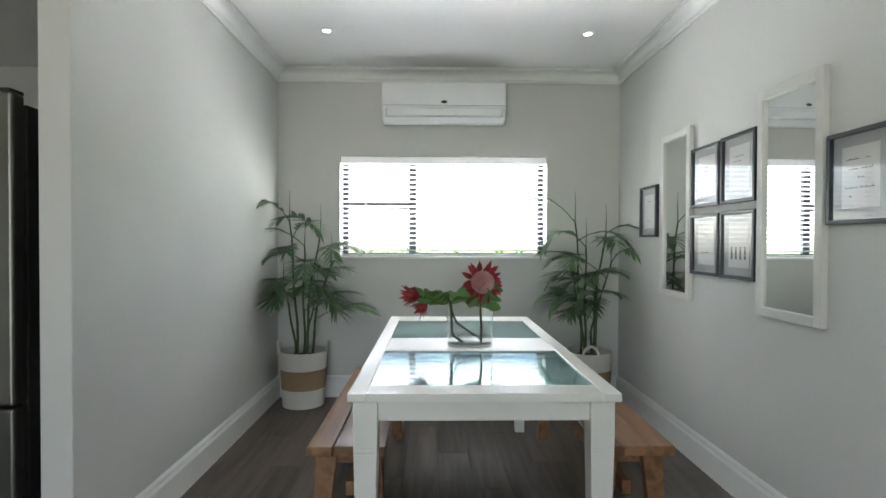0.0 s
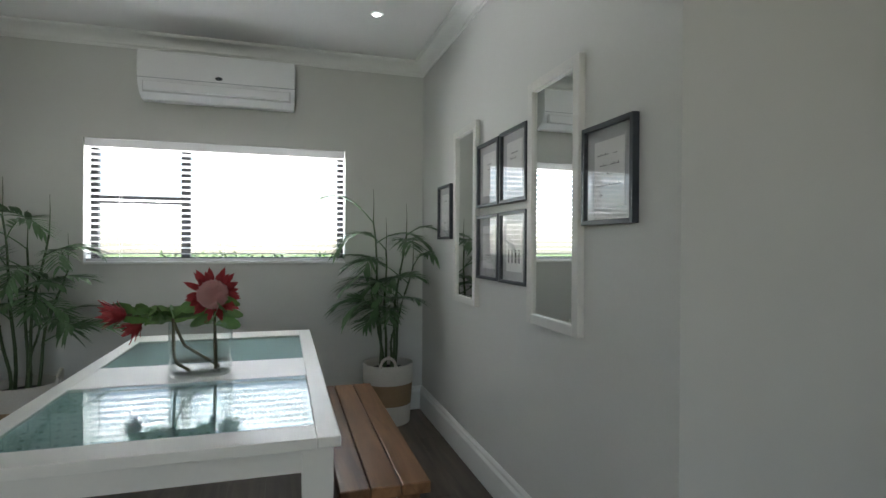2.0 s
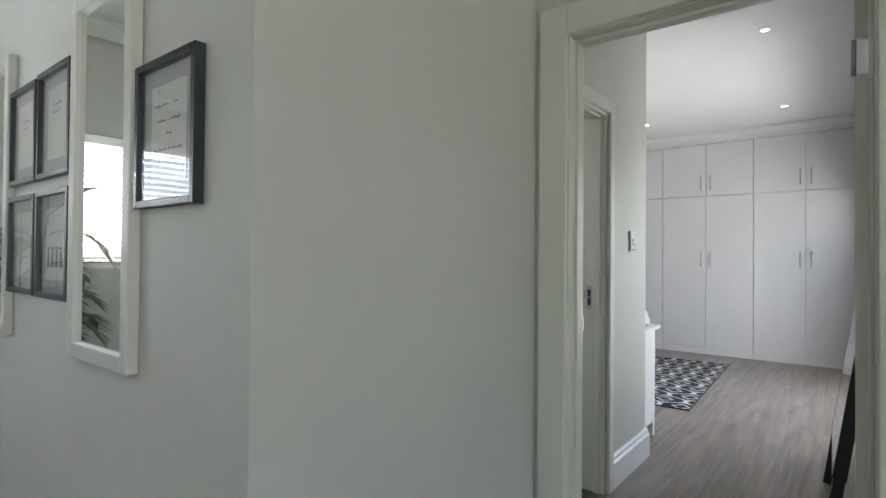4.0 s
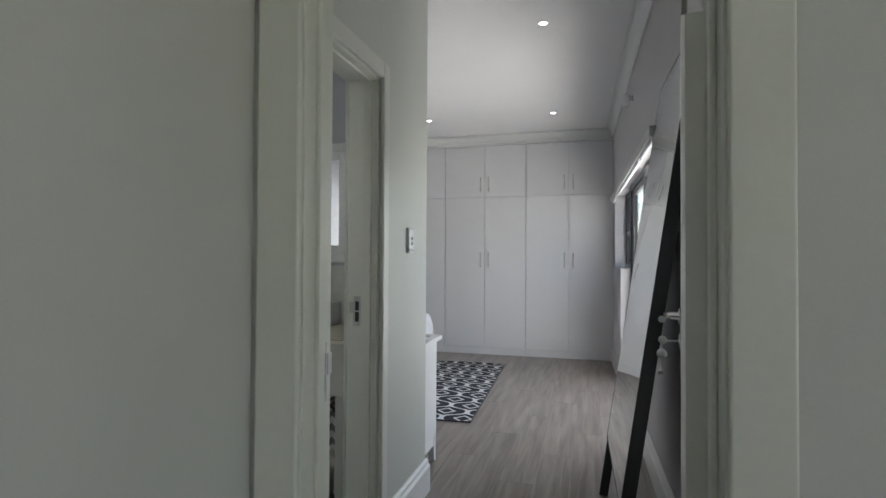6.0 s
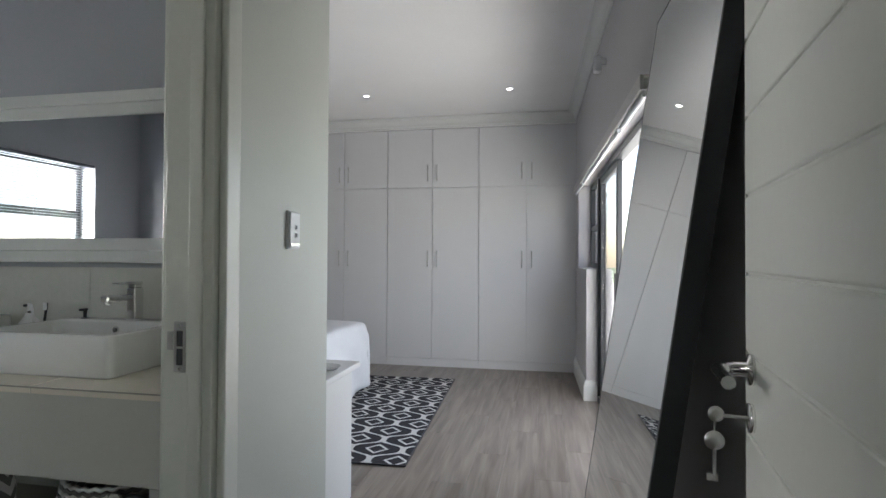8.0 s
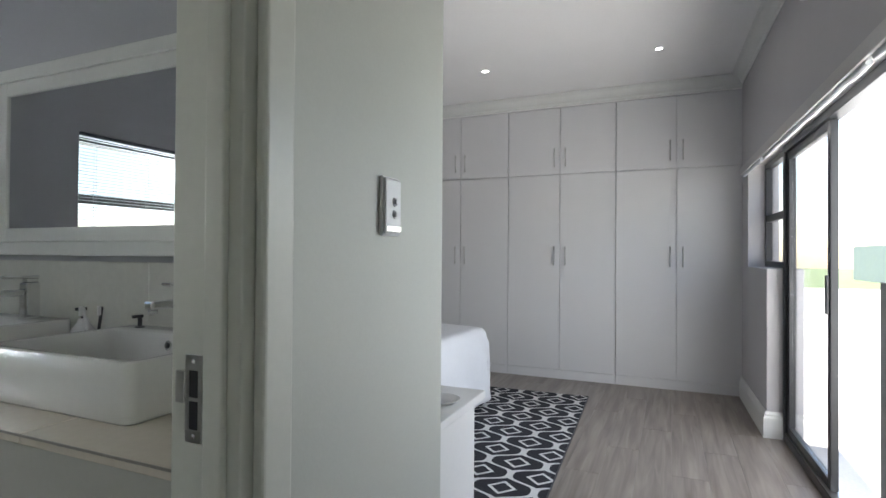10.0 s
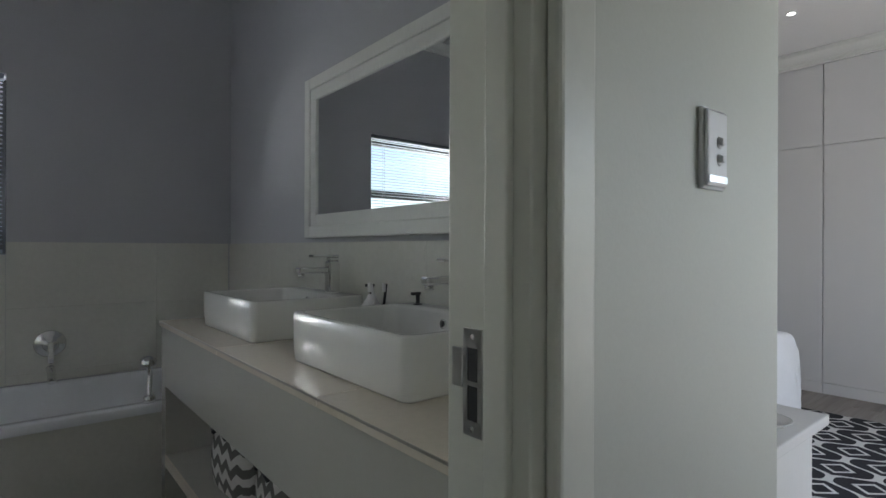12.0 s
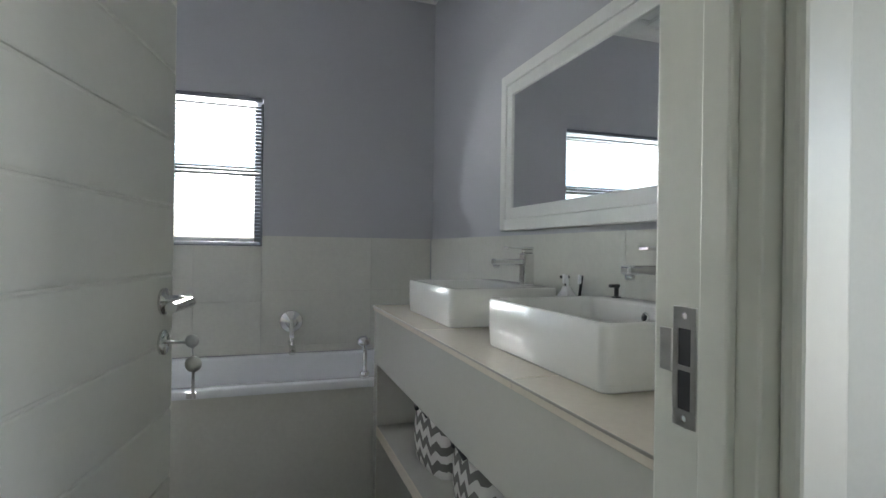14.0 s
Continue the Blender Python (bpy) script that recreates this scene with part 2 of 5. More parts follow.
def tube(bm, pts, radius, sides=8, r_end=None, caps=True):
    """A round tube along points, tapering to r_end."""
    pts = [Vector(p) for p in pts]
    rings = []
    up = Vector((0, 0, 1))
    for i, p in enumerate(pts):
        d = (pts[min(i + 1, len(pts) - 1)] - pts[max(i - 1, 0)]).normalized()
        a = d.cross(up if abs(d.z) < 0.95 else Vector((1, 0, 0))).normalized()
        b = d.cross(a).normalized()
        r = radius if r_end is None else radius + (r_end - radius) * i / (len(pts) - 1)
        rings.append([bm.verts.new(p + r * (math.cos(k * math.tau / sides) * a + math.sin(k * math.tau / sides) * b)) for k in range(sides)])
    for r0, r1 in zip(rings, rings[1:]):
        for k in range(sides):
            f = bm.faces.new((r0[k], r0[(k + 1) % sides], r1[(k + 1) % sides], r1[k]))
            f.smooth = True
    if caps:
        bm.faces.new(rings[0])
        bm.faces.new(rings[-1][::-1])
    return bm


def lathe(bm, profile, sides=32, m=None, smooth=True, caps=True):
    """A turned shape from (radius, height) pairs."""
    rings = []
    for r, z in profile:
        ring = [Vector((r * math.cos(k * math.tau / sides), r * math.sin(k * math.tau / sides), z)) for k in range(sides)]
        rings.append([bm.verts.new(m @ v if m else v) for v in ring])
    for r0, r1 in zip(rings, rings[1:]):
        for k in range(sides):
            f = bm.faces.new((r0[k], r0[(k + 1) % sides], r1[(k + 1) % sides], r1[k]))
            f.smooth = smooth
    if caps:
        bm.faces.new(rings[0][::-1])
        bm.faces.new(rings[-1])
    return bm


def part(name, bm, material, parent=None, label="", at=None):
    """Links a bmesh as one mesh object under a thing or a part."""
    me = bpy.data.meshes.new(name)
    bm.to_mesh(me)
    bm.free()
    me.materials.append(material)
    ob = new(name, me)
    ob.parent = parent
    if at is not None:
        ob.matrix_local = at
    if label:
        ob["label"] = label
    return ob


def thing(name, m, label, category, group=""):
    ob = new(name)
    ob.empty_display_size = 0.1
    ob.matrix_world = m
    return tagged(ob, label, category, group)


def structure(name, bm, material, label, category, m=None):
    ob = part(name, bm, material)
    if m:
        ob.matrix_world = m
    return tagged(ob, label, category, kind="structure")


def ring_frame(bm, x0, z0, x1, z1, w, y0, y1, bev=0.002):
    """A flat rectangular frame in the xz plane, of bar width w."""
    bx(bm, x0, y0, z0, x0 + w, y1, z1, bev)
    bx(bm, x1 - w, y0, z0, x1, y1, z1, bev)
    bx(bm, x0 + w, y0, z0, x1 - w, y1, z0 + w, bev)
    bx(bm, x0 + w, y0, z1 - w, x1 - w, y1, z1, bev)
    return bm


def profile_run(bm, path, shape):
    """Extrudes a moulding: shape is (out, up) pairs, path is (x, y, nx, ny) points, n pointing into the room with mitre length."""
    rows = [[bm.verts.new((x + nx * o, y + ny * o, u)) for o, u in shape] for x, y, nx, ny in path]
    for a, b in zip(rows, rows[1:]):
        for k in range(len(shape) - 1):
            bm.faces.new((a[k], b[k], b[k + 1], a[k + 1]))
    bmesh.ops.recalc_face_normals(bm, faces=bm.faces[:])
    return bm


# ---- plan ----
NL, NR, NB = -0.255, 2.575, 4.88          # nook: left wall, right wall, back wall
KY = 2.05                                 # kitchen-side wall right of the nook
PX0, PX1 = 3.72, 3.84                     # wall with the bedroom doorway
PY0, PY1, DOOR = 1.093, 1.918, 2.02         # that doorway
HY = 2.175                                # hall wall with the bathroom door
BX0, BX1, BDOOR = 3.975, 4.735, 2.0                 # bathroom doorway
BT = 2.30                                 # bathroom face of that wall
BR, BB = 5.285, 4.86                       # bathroom: wall behind the basins, window wall
HE = 5.43                                 # end of the hall wall
WF = 9.525                                # wardrobe fronts
CN, CB, CBA = 2.70, 2.87, 2.73            # ceilings
RW = pose(3.84, 0.915, 0, 0, 0, 1.3)      # garden wall of the bedroom, along its own x
RWL = 5.75


# nook and living side
structure("wall_nook_left", box(NL - 0.115, 2.40, 0, NL, NB, CN, 0.004), PAINT, "pale sage grey painted plaster wall of the dining nook", "wall")
bm = bmesh.new()
bx(bm, -3.0, NB, 0, 0.255, NB + 0.24, CN)
bx(bm, 1.97, NB, 0, NR, NB + 0.24, CN)
bx(bm, 0.255, NB, 0, 1.97, NB + 0.24, 1.145)
bx(bm, 0.255, NB, 1.99, 1.97, NB + 0.24, CN)
structure("wall_nook_back", bm, PAINT, "pale sage grey wall with a wide window opening", "wall")
bm = bmesh.new()
plan = [(NR, NB + 0.24), (NR, KY), (PX1, KY), (PX1, KY + 0.12), (NR + 0.12, KY + 0.12), (NR + 0.12, NB + 0.24)]
low, high = [bm.verts.new((x, y, 0)) for x, y in plan], [bm.verts.new((x, y, CN)) for x, y in plan]
for k in range(6):
    bm.faces.new((low[k], low[(k + 1) % 6], high[(k + 1) % 6], high[k]))
bm.faces.new(low)
bm.faces.new(high)
bmesh.ops.recalc_face_normals(bm, faces=bm.faces[:])
structure("wall_nook_right", bm, PAINT, "pale sage grey wall hung with mirrors and frames", "wall")
bm = bmesh.new()
bx(bm, PX0, PY1 + 0.02, 0, PX1, KY, CB)
bx(bm, PX0, -3.1, 0, PX1, PY0 - 0.02, CB)
bx(bm, PX0, PY0 - 0.02, DOOR + 0.02, PX1, PY1 + 0.02, CB)
structure("wall_doorway", bm, PAINT, "sage grey wall with the bedroom doorway", "wall")
# unseen wall; its opening is added only to let the fill light in
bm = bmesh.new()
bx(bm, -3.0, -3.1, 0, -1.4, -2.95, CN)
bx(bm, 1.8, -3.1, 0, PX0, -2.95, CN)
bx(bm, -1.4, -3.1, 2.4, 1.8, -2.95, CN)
structure("wall_living_back", bm, PAINT, "unseen sage grey living room wall, opening added for fill light", "wall")
structure("wall_living_left", box(-3.12, -3.1, 0, -3.0, NB + 0.24, CN), PAINT, "plain sage grey living room wall", "wall")
structure("ceiling_living", box(-3.1, -3.1, CN, PX0, NB + 0.24, CN + 0.1), CEILING, "flat white plaster ceiling", "ceiling")

# hall, bedroom, bathroom
bm = bmesh.new()
bx(bm, PX1, HY, 0, BX0 - 0.02, BT, CB)
bx(bm, BX1 + 0.02, HY, 0, HE, BT, CB, 0.004)
bx(bm, BX0 - 0.02, HY, BDOOR + 0.02, BX1 + 0.02, BT, CB)
structure("wall_hall", bm, PAINT_GARDEN_TINT, "sage grey hall wall tinted with garden light, with the bathroom doorway", "wall")
structure("wall_bath_bedroom", box(BR, BT, 0, HE, 6.0, CB), PAINT_BED, "painted wall between bathroom and bedroom", "wall")
structure("wall_bed_left", box(HE, 5.9, 0, 10.2, 6.02, CB), PAINT_BED, "lilac grey bedroom wall", "wall")
structure("wall_bed_end", box(10.13, 0.8, 0, 10.25, 5.9, CB), PAINT_BED, "lilac grey wall behind the wardrobes", "wall")
D0, D1, W0, W1, SILL, HEAD = 2.58, 4.57, 1.96, 5.36, 1.16, 2.0
bm = bmesh.new()
bx(bm, 0, -0.22, 0, W0, 0, CB)
bx(bm, W0, -0.22, HEAD, W1, 0, CB)
bx(bm, W0, -0.22, 0, D0, 0, SILL, 0.006)
bx(bm, D1, -0.22, 0, W1, 0, SILL, 0.006)
bx(bm, W1, -0.22, 0, RWL + 0.6, 0, CB)
structure("wall_garden", bm, PAINT_BED, "lilac grey bedroom wall with garden door and side windows", "wall", RW)
structure("ceiling_bedroom", box(PX1, 0.6, CB, 10.25, 6.0, CB + 0.1), CEILING, "flat white plaster bedroom ceiling", "ceiling")
structure("ceiling_bathroom", box(2.9, BT, CBA, BR, BB, CBA + 0.1), CEILING, "flat white bathroom ceiling", "ceiling")
bm = bmesh.new()
bx(bm, 2.7, BB, 0, 3.36, BB + 0.22, CBA)
bx(bm, 4.30, BB, 0, BR, BB + 0.22, CBA)
bx(bm, 3.36, BB, 0, 4.30, BB + 0.22, 1.158)
bx(bm, 3.36, BB, 1.965, 4.30, BB + 0.22, CBA)
structure("wall_bath_window", bm, PAINT_BATH, "slate grey painted bathroom wall above tiles", "wall")
structure("wall_bath_left", box(2.78, BT, 0, 2.9, BB, CBA), PAINT_BATH, "slate grey bathroom wall", "wall")
structure("wall_bath_vanity", box(BR - 0.012, BT, 0, BR - 0.003, BB - 0.003, CBA), PAINT_BATH, "slate grey painted wall above the basins", "wall")
structure("wall_bath_door", box(2.9, BT + 0.002, 0, BX0 - 0.1, BT + 0.012, CBA), PAINT_BATH, "slate grey wall beside the bathroom door", "wall")

# ground and outside
structure("ground", box(-80, -80, -0.3, 80, 80, -0.16), GRASS, "mown green lawn around the house", "ground")
structure("patio", box(3.5, -8.2, -0.16, 30, 0.85, -0.03), PAVING, "pale paved patio outside the garden door", "pavement")
# unseen slab, added so the lawn bounces no green into the living room
structure("bounce_slab", box(-7, -9.0, -0.16, 3.49, -3.11, -0.03), PAVING, "unseen pale slab added to bounce neutral light indoors", "pavement")
structure("subfloor_living", box(-3.0, -3.0, -0.14, PX1, NB + 0.2, -0.012), GROUT, "screed under the laminate floor", "floor")
structure("subfloor_bedroom", box(PX1, 0.85, -0.14, 10.2, 5.95, -0.012), GROUT, "screed under the laminate floor", "floor")
structure("floor_bathroom", box(2.9, BT - 0.05, -0.011, BR, BB, 0.0), TILE, "beige tiled bathroom floor", "floor")
structure("garden_wall", box(0, -9.2, -0.16, 45, -9.0, 1.9), RENDERED, "pale rendered garden boundary wall", "wall")


# ---- mouldings and door linings ----
SKIRT = [(0, 0), (0.022, 0), (0.022, 0.135), (0.014, 0.15), (0.014, 0.165), (0.006, 0.178), (0, 0.178)]


def skirting(name, path, label="tall white painted skirting board with a moulded top"):
    return structure(name, profile_run(bmesh.new(), path, SKIRT), TRIM, label, "skirting")


def cornice(name, path, top, drop=0.1, out=0.09):
    shape = [(0.0, top - drop), (0.012, top - drop), (0.014, top - drop + 0.016)]
    shape += [(0.02 + (out - 0.03) * (1 - math.cos(a)), top - drop + 0.02 + (drop - 0.04) * math.sin(a)) for a in np.linspace(0, math.pi / 2, 7)]
    shape += [(out - 0.006, top - 0.012), (out, top - 0.012), (out, top - 0.001)]
    return structure(name, profile_run(bmesh.new(), path, shape), TRIM, "white moulded plaster cornice", "cornice")


skirting("baseboard_nook_left", [(NL - 0.115, 2.40, -1, -1), (NL, 2.40, 1, -1), (NL, NB, 1, -1)])
skirting("baseboard_nook_back", [(NL, NB, 1, -1), (NR, NB, -1, -1)])
skirting("baseboard_nook_right", [(NR, NB, -1, -1), (NR, KY, -1, -1), (PX0 - 0.022, KY, -1, -1)])
skirting("baseboard_hall", [(BX1 + 0.08, HY, 0, -1), (HE, HY, 1, -1), (HE, 5.9, 1, -1)])
sk = skirting("baseboard_garden_near", [(0.0, 0, 0, 1), (D0, 0, -1, 1)])
sk.matrix_world = RW
sk = skirting("baseboard_garden_far", [(D1, -0.12, -1, 0), (D1, 0, -1, 1), (RWL, 0, 0, 1)])
sk.matrix_world = RW
cornice("cornice_nook", [(NL, 2.40, 1, -1), (NL, NB, 1, -1), (NR, NB, -1, -1), (NR, KY, -1, -1), (PX0, KY, -1, -1)], CN)
cornice("cornice_bedroom", [(HE, HY + 0.4, 1, 0), (HE, 5.9, 1, -1), (WF, 5.9, 0, -1)], CB)
co = cornice("cornice_garden", [(0.0, 0, 0, 1), (RWL, 0, 0, 1)], CB)
co.matrix_world = RW
cornice("cornice_wardrobe", [(WF, 0.95, -1, 0), (WF, 5.9, -1, 0)], CB, 0.12, 0.06)
cornice("cornice_bath", [(2.9, BB, 0, -1), (BR - 0.012, BB, -1, -1), (BR - 0.012, BT, -1, 0)], CBA, 0.1, 0.09)

# bedroom doorway: rebated lining and wide architraves
bm = bmesh.new()
for y0, y1 in ((PY0 - 0.02, PY0), (PY1, PY1 + 0.02)):
    bx(bm, PX0 - 0.004, y0, 0, PX1 + 0.004, y1, DOOR + 0.02, 0.003)
bx(bm, PX0 - 0.004, PY0, DOOR, PX1 + 0.004, PY1, DOOR + 0.02, 0.003)
for y0, y1 in ((PY0, PY0 + 0.012), (PY1 - 0.012, PY1)):
    bx(bm, PX0 + 0.045, y0, 0, PX0 + 0.075, y1, DOOR, 0.003)
bx(bm, PX0 + 0.045, PY0 + 0.012, DOOR - 0.012, PX0 + 0.075, PY1 - 0.012, DOOR, 0.003)
for x0, x1 in ((PX0 - 0.02, PX0 - 0.001), (PX1 + 0.001, PX1 + 0.012)):
    wide = 0.105 if x0 < PX0 else 0.05
    for y0, y1 in ((PY0 - 0.005 - wide, PY0 - 0.005), (PY1 + 0.005, PY1 + 0.005 + wide)):
        bx(bm, x0, y0, 0, x1, y1, DOOR + 0.005 + wide, 0.006, 3)
    bx(bm, x0, PY0 - 0.005, DOOR + 0.005, x1, PY1 + 0.005, DOOR + 0.005 + wide, 0.006, 3)
structure("door_frame_bedroom", bm, TRIM_GREEN, "white painted timber door lining and architraves", "door frame")
bm = bmesh.new()
for x0, x1 in ((BX0 - 0.02, BX0), (BX1 - 0.007, BX1 + 0.02)):
    bx(bm, x0, HY - 0.004, 0, x1, BT + 0.004, BDOOR + 0.02, 0.003)
bx(bm, BX0, HY - 0.004, BDOOR, BX1 - 0.007, BT + 0.004, BDOOR + 0.02, 0.003)
for x0, x1 in ((BX0, BX0 + 0.012), (BX1 - 0.019, BX1 - 0.007)):
    bx(bm, x0, HY + 0.02, 0, x1, HY + 0.055, BDOOR, 0.003)
bx(bm, BX0 + 0.012, HY + 0.02, BDOOR - 0.012, BX1 - 0.019, HY + 0.055, BDOOR, 0.003)
for y0, y1 in ((HY - 0.026, HY - 0.005), (BT + 0.014, BT + 0.03)):
    for x0, x1 in ((BX0 - 0.07, BX0 - 0.012), (BX1 + 0.012, BX1 + 0.077)):
        bx(bm, x0, y0, 0, x1, y1, BDOOR + 0.08, 0.007, 3)
    bx(bm, BX0 - 0.012, y0, BDOOR + 0.012, BX1 + 0.012, y1, BDOOR + 0.08, 0.007, 3)
structure("door_frame_bathroom", bm, TRIM_GREEN, "white painted timber door lining and architraves", "door frame")


# ---- dining nook ----
def dining_table():
    t = thing("dining_table", pose(1.21, 3.208, 0), "white painted wooden dining table with two inset glass panels", "table")
    w, l, h = 0.469, 0.926, 0.772
    gx, g = 0.405, ((-0.815, -0.215), (0.115, 0.735))
    bm = bmesh.new()
    bx(bm, -w, -l, h - 0.03, -gx, l, h, 0.004)
    bx(bm, gx, -l, h - 0.03, w, l, h, 0.004)
    edges = [-l, g[0][0], g[0][1], g[1][0], g[1][1], l]
    for a, b in zip(edges[::2], edges[1::2]):
        bx(bm, -gx, a, h - 0.03, gx, b, h, 0.002)
    part("tabletop_frame", bm, WHITE, t)
    for a, b in g:
        tr = part("backing_panel", box(-gx, a, h - 0.024, gx, b, h - 0.012), GLASS_TEAL, t, "dotted pale teal panel under glass")
        bm = bmesh.new()
        for i in range(19):
            for j in range(9):
                x, y = -gx + 0.04 + i * 0.0402, a + 0.05 + j * (b - a - 0.1) / 8
                lathe(bm, [(0.0055, h - 0.0119), (0.0055, h - 0.0112)], 8, Matrix.Translation((x + (0.02 if j % 2 else 0), y, 0)))
        tagged(part("dots", bm, DOT_TEAL, tr), kind="stuff")
        part("glass_pane", box(-gx + 0.002, a + 0.002, h - 0.009, gx - 0.002, b - 0.002, h - 0.002, 0.001), TABLE_GLASS, t, "clear glossy glass pane")
    for y in (-l + 0.045, l - 0.075):
        part("apron", box(-w + 0.06, y, 0.665, w - 0.06, y + 0.025, h - 0.0305, 0.002), WHITE, t)
    for x in (-w + 0.045, w - 0.07):
        part("apron", box(x, -l + 0.08, 0.665, x + 0.025, l - 0.08, h - 0.0305, 0.002), WHITE, t)
    for sx in (-1, 1):
        for sy in (-1, 1):
            bm = bmesh.new()
            cx, cy = sx * (w - 0.06), sy * (l - 0.06)
            for z0, z1, r0, r1 in ((0, 0.62, 0.029, 0.041), (0.62, h - 0.0305, 0.041, 0.041)):
                vs = [[bm.verts.new((cx + a * r, cy + b * r, z)) for a, b in ((-1, -1), (1, -1), (1, 1), (-1, 1))] for z, r in ((z0, r0), (z1, r1))]
                for k in range(4):
                    bm.faces.new((vs[0][k], vs[0][(k + 1) % 4], vs[1][(k + 1) % 4], vs[1][k]))
                bm.faces.new(vs[0][::-1])
                bm.faces.new(vs[1])
            for z in (0.55, 0.565, 0.58):
                bx(bm, cx - 0.0405, cy - 0.0405, z, cx + 0.0405, cy + 0.0405, z + 0.006, 0.001)
            part("leg", bm, WHITE, t)
    return t


GLASS_TEAL = mat("pale_teal_panel", (0.4, 0.5, 0.5), 0.5, var=0.05)
DOT_TEAL = mat("dark_teal_dot", (0.09, 0.17, 0.17), 0.5)
TABLE_GLASS = thin_glass("table_glass", (0.9, 0.985, 0.98), 0.6)
dining_table()


def bench(x, rz, label):
    t = thing("bench", pose(x, 3.33, 0, 0, 0, rz), label, "bench", "benches at the dining table")
    for k in range(3):
        part("seat_board", box(-0.16 + k * 0.108, -0.69, 0.41, -0.16 + k * 0.108 + 0.104, 0.69, 0.452, 0.005), PINE, t)
    for y in (-0.6, 0.6):
        for sx in (-1, 1):
            bm = bmesh.new()
            vs = [bm.verts.new((sx * a, y + b, z)) for b in (-0.022, 0.022) for a, z in ((0.10, 0.0), (0.155, 0.0), (0.135, 0.408), (0.05, 0.408))]
            for f in ((0, 1, 2, 3), (7, 6, 5, 4), (0, 4, 5, 1), (1, 5, 6, 2), (2, 6, 7, 3), (3, 7, 4, 0)):
                bm.faces.new([vs[i] for i in f])
            bmesh.ops.recalc_face_normals(bm, faces=bm.faces[:])
            part("leg", bm, PINE, t)
        part("cleat", box(-0.14, y + 0.022 if y < 0 else y - 0.055, 0.34, 0.14, y + 0.055 if y < 0 else y - 0.022, 0.408, 0.003), PINE, t)
    part("stretcher", box(-0.02, -0.578, 0.2, 0.02, 0.578, 0.26, 0.003), PINE, t)
    return t


bench(0.68, 0, "varnished pine bench tucked under the white table")
bench(1.87, 180, "varnished pine bench pulled slightly from the table")


def basket(x, y, rz, label):
    t = thing("plant_basket", pose(x, y, 0, 0, 0, rz), label, "basket", "baskets in the nook corners")

    def shell(z0, z1):
        out, n = [], max(6, int((z1 - z0) / 0.006))
        for i in range(n + 1):
            z = z0 + (z1 - z0) * i / n
            out.append((0.158 + 0.022 * min(1, z / 0.35) + 0.0025 * abs(math.sin(z * math.pi / 0.018)), z))
        return out
    part("lower_weave", lathe(bmesh.new(), [(0.02, 0.0)] + shell(0.0, 0.14), 40), ROPE, t)
    part("band", lathe(bmesh.new(), shell(0.141, 0.29), 40), JUTE, t, "tan jute band")
    part("upper_weave", lathe(bmesh.new(), shell(0.291, 0.43) + [(0.165, 0.425), (0.16, 0.36), (0.02, 0.355)], 40), ROPE, t)
    part("soil", lathe(bmesh.new(), [(0.158, 0.356), (0.15, 0.375), (0.05, 0.38)], 24), SOIL, t)
    for s in (-1, 1):
        pts = [(s * (0.178 + 0.012 * math.sin(a)), 0.055 * math.cos(a), 0.42 + 0.075 * math.sin(a)) for a in np.linspace(0, math.pi, 11)]
        part("handle", tube(bmesh.new(), pts, 0.011, 8), ROPE, t)
    return t


def frond(length, arch, n=18, leaf=0.2, droop=0.5):
    """One palm frond along +x, arching up and then over."""
    bm = bmesh.new()
    pts = []
    for i in range(n + 1):
        s = i / n
        pts.append(Vector((length * (s - 0.12 * s * s), 0, length * arch * (s - droop * 2.0 * s * s))))
    tube(bm, pts, 0.0045, 5, 0.0012)
    for i in range(4, n + 1):
        s = i / n
        p, d = pts[i], (pts[min(i + 1, n)] - pts[i - 1]).normalized()
        ll = leaf * (0.45 + 0.75 * math.sin(math.pi * min(1, s * 0.93))) * random.uniform(0.85, 1.1)
        for side in (-1, 1):
            ang = 0.95 - 0.45 * s + random.uniform(-0.12, 0.12)
            w = 0.0098 * random.uniform(0.8, 1.2)
            sidev = Vector((math.cos(ang) * d.x, side * math.sin(ang), math.cos(ang) * d.z + random.uniform(0.0, 0.18))).normalized()
            wide = sidev.cross(Vector((0, 0, 1))).normalized()
            fall = Vector((0, 0, -1))
            st = [(0, 0.35), (0.25, 1.0), (0.6, 0.85), (1.0, 0.04)]
            row = []
            for u, ww in st:
                c = p + sidev * ll * u + fall * ll * 0.24 * u * u
                row.append((bm.verts.new(c - wide * w * ww), bm.verts.new(c + Vector((0, 0, -0.003)) * ww), bm.verts.new(c + wide * w * ww)))
            for a, b in zip(row, row[1:]):
                for q in (0, 1):
                    f = bm.faces.new((a[q], a[q + 1], b[q + 1], b[q]))
                    f.smooth = True
    return bm


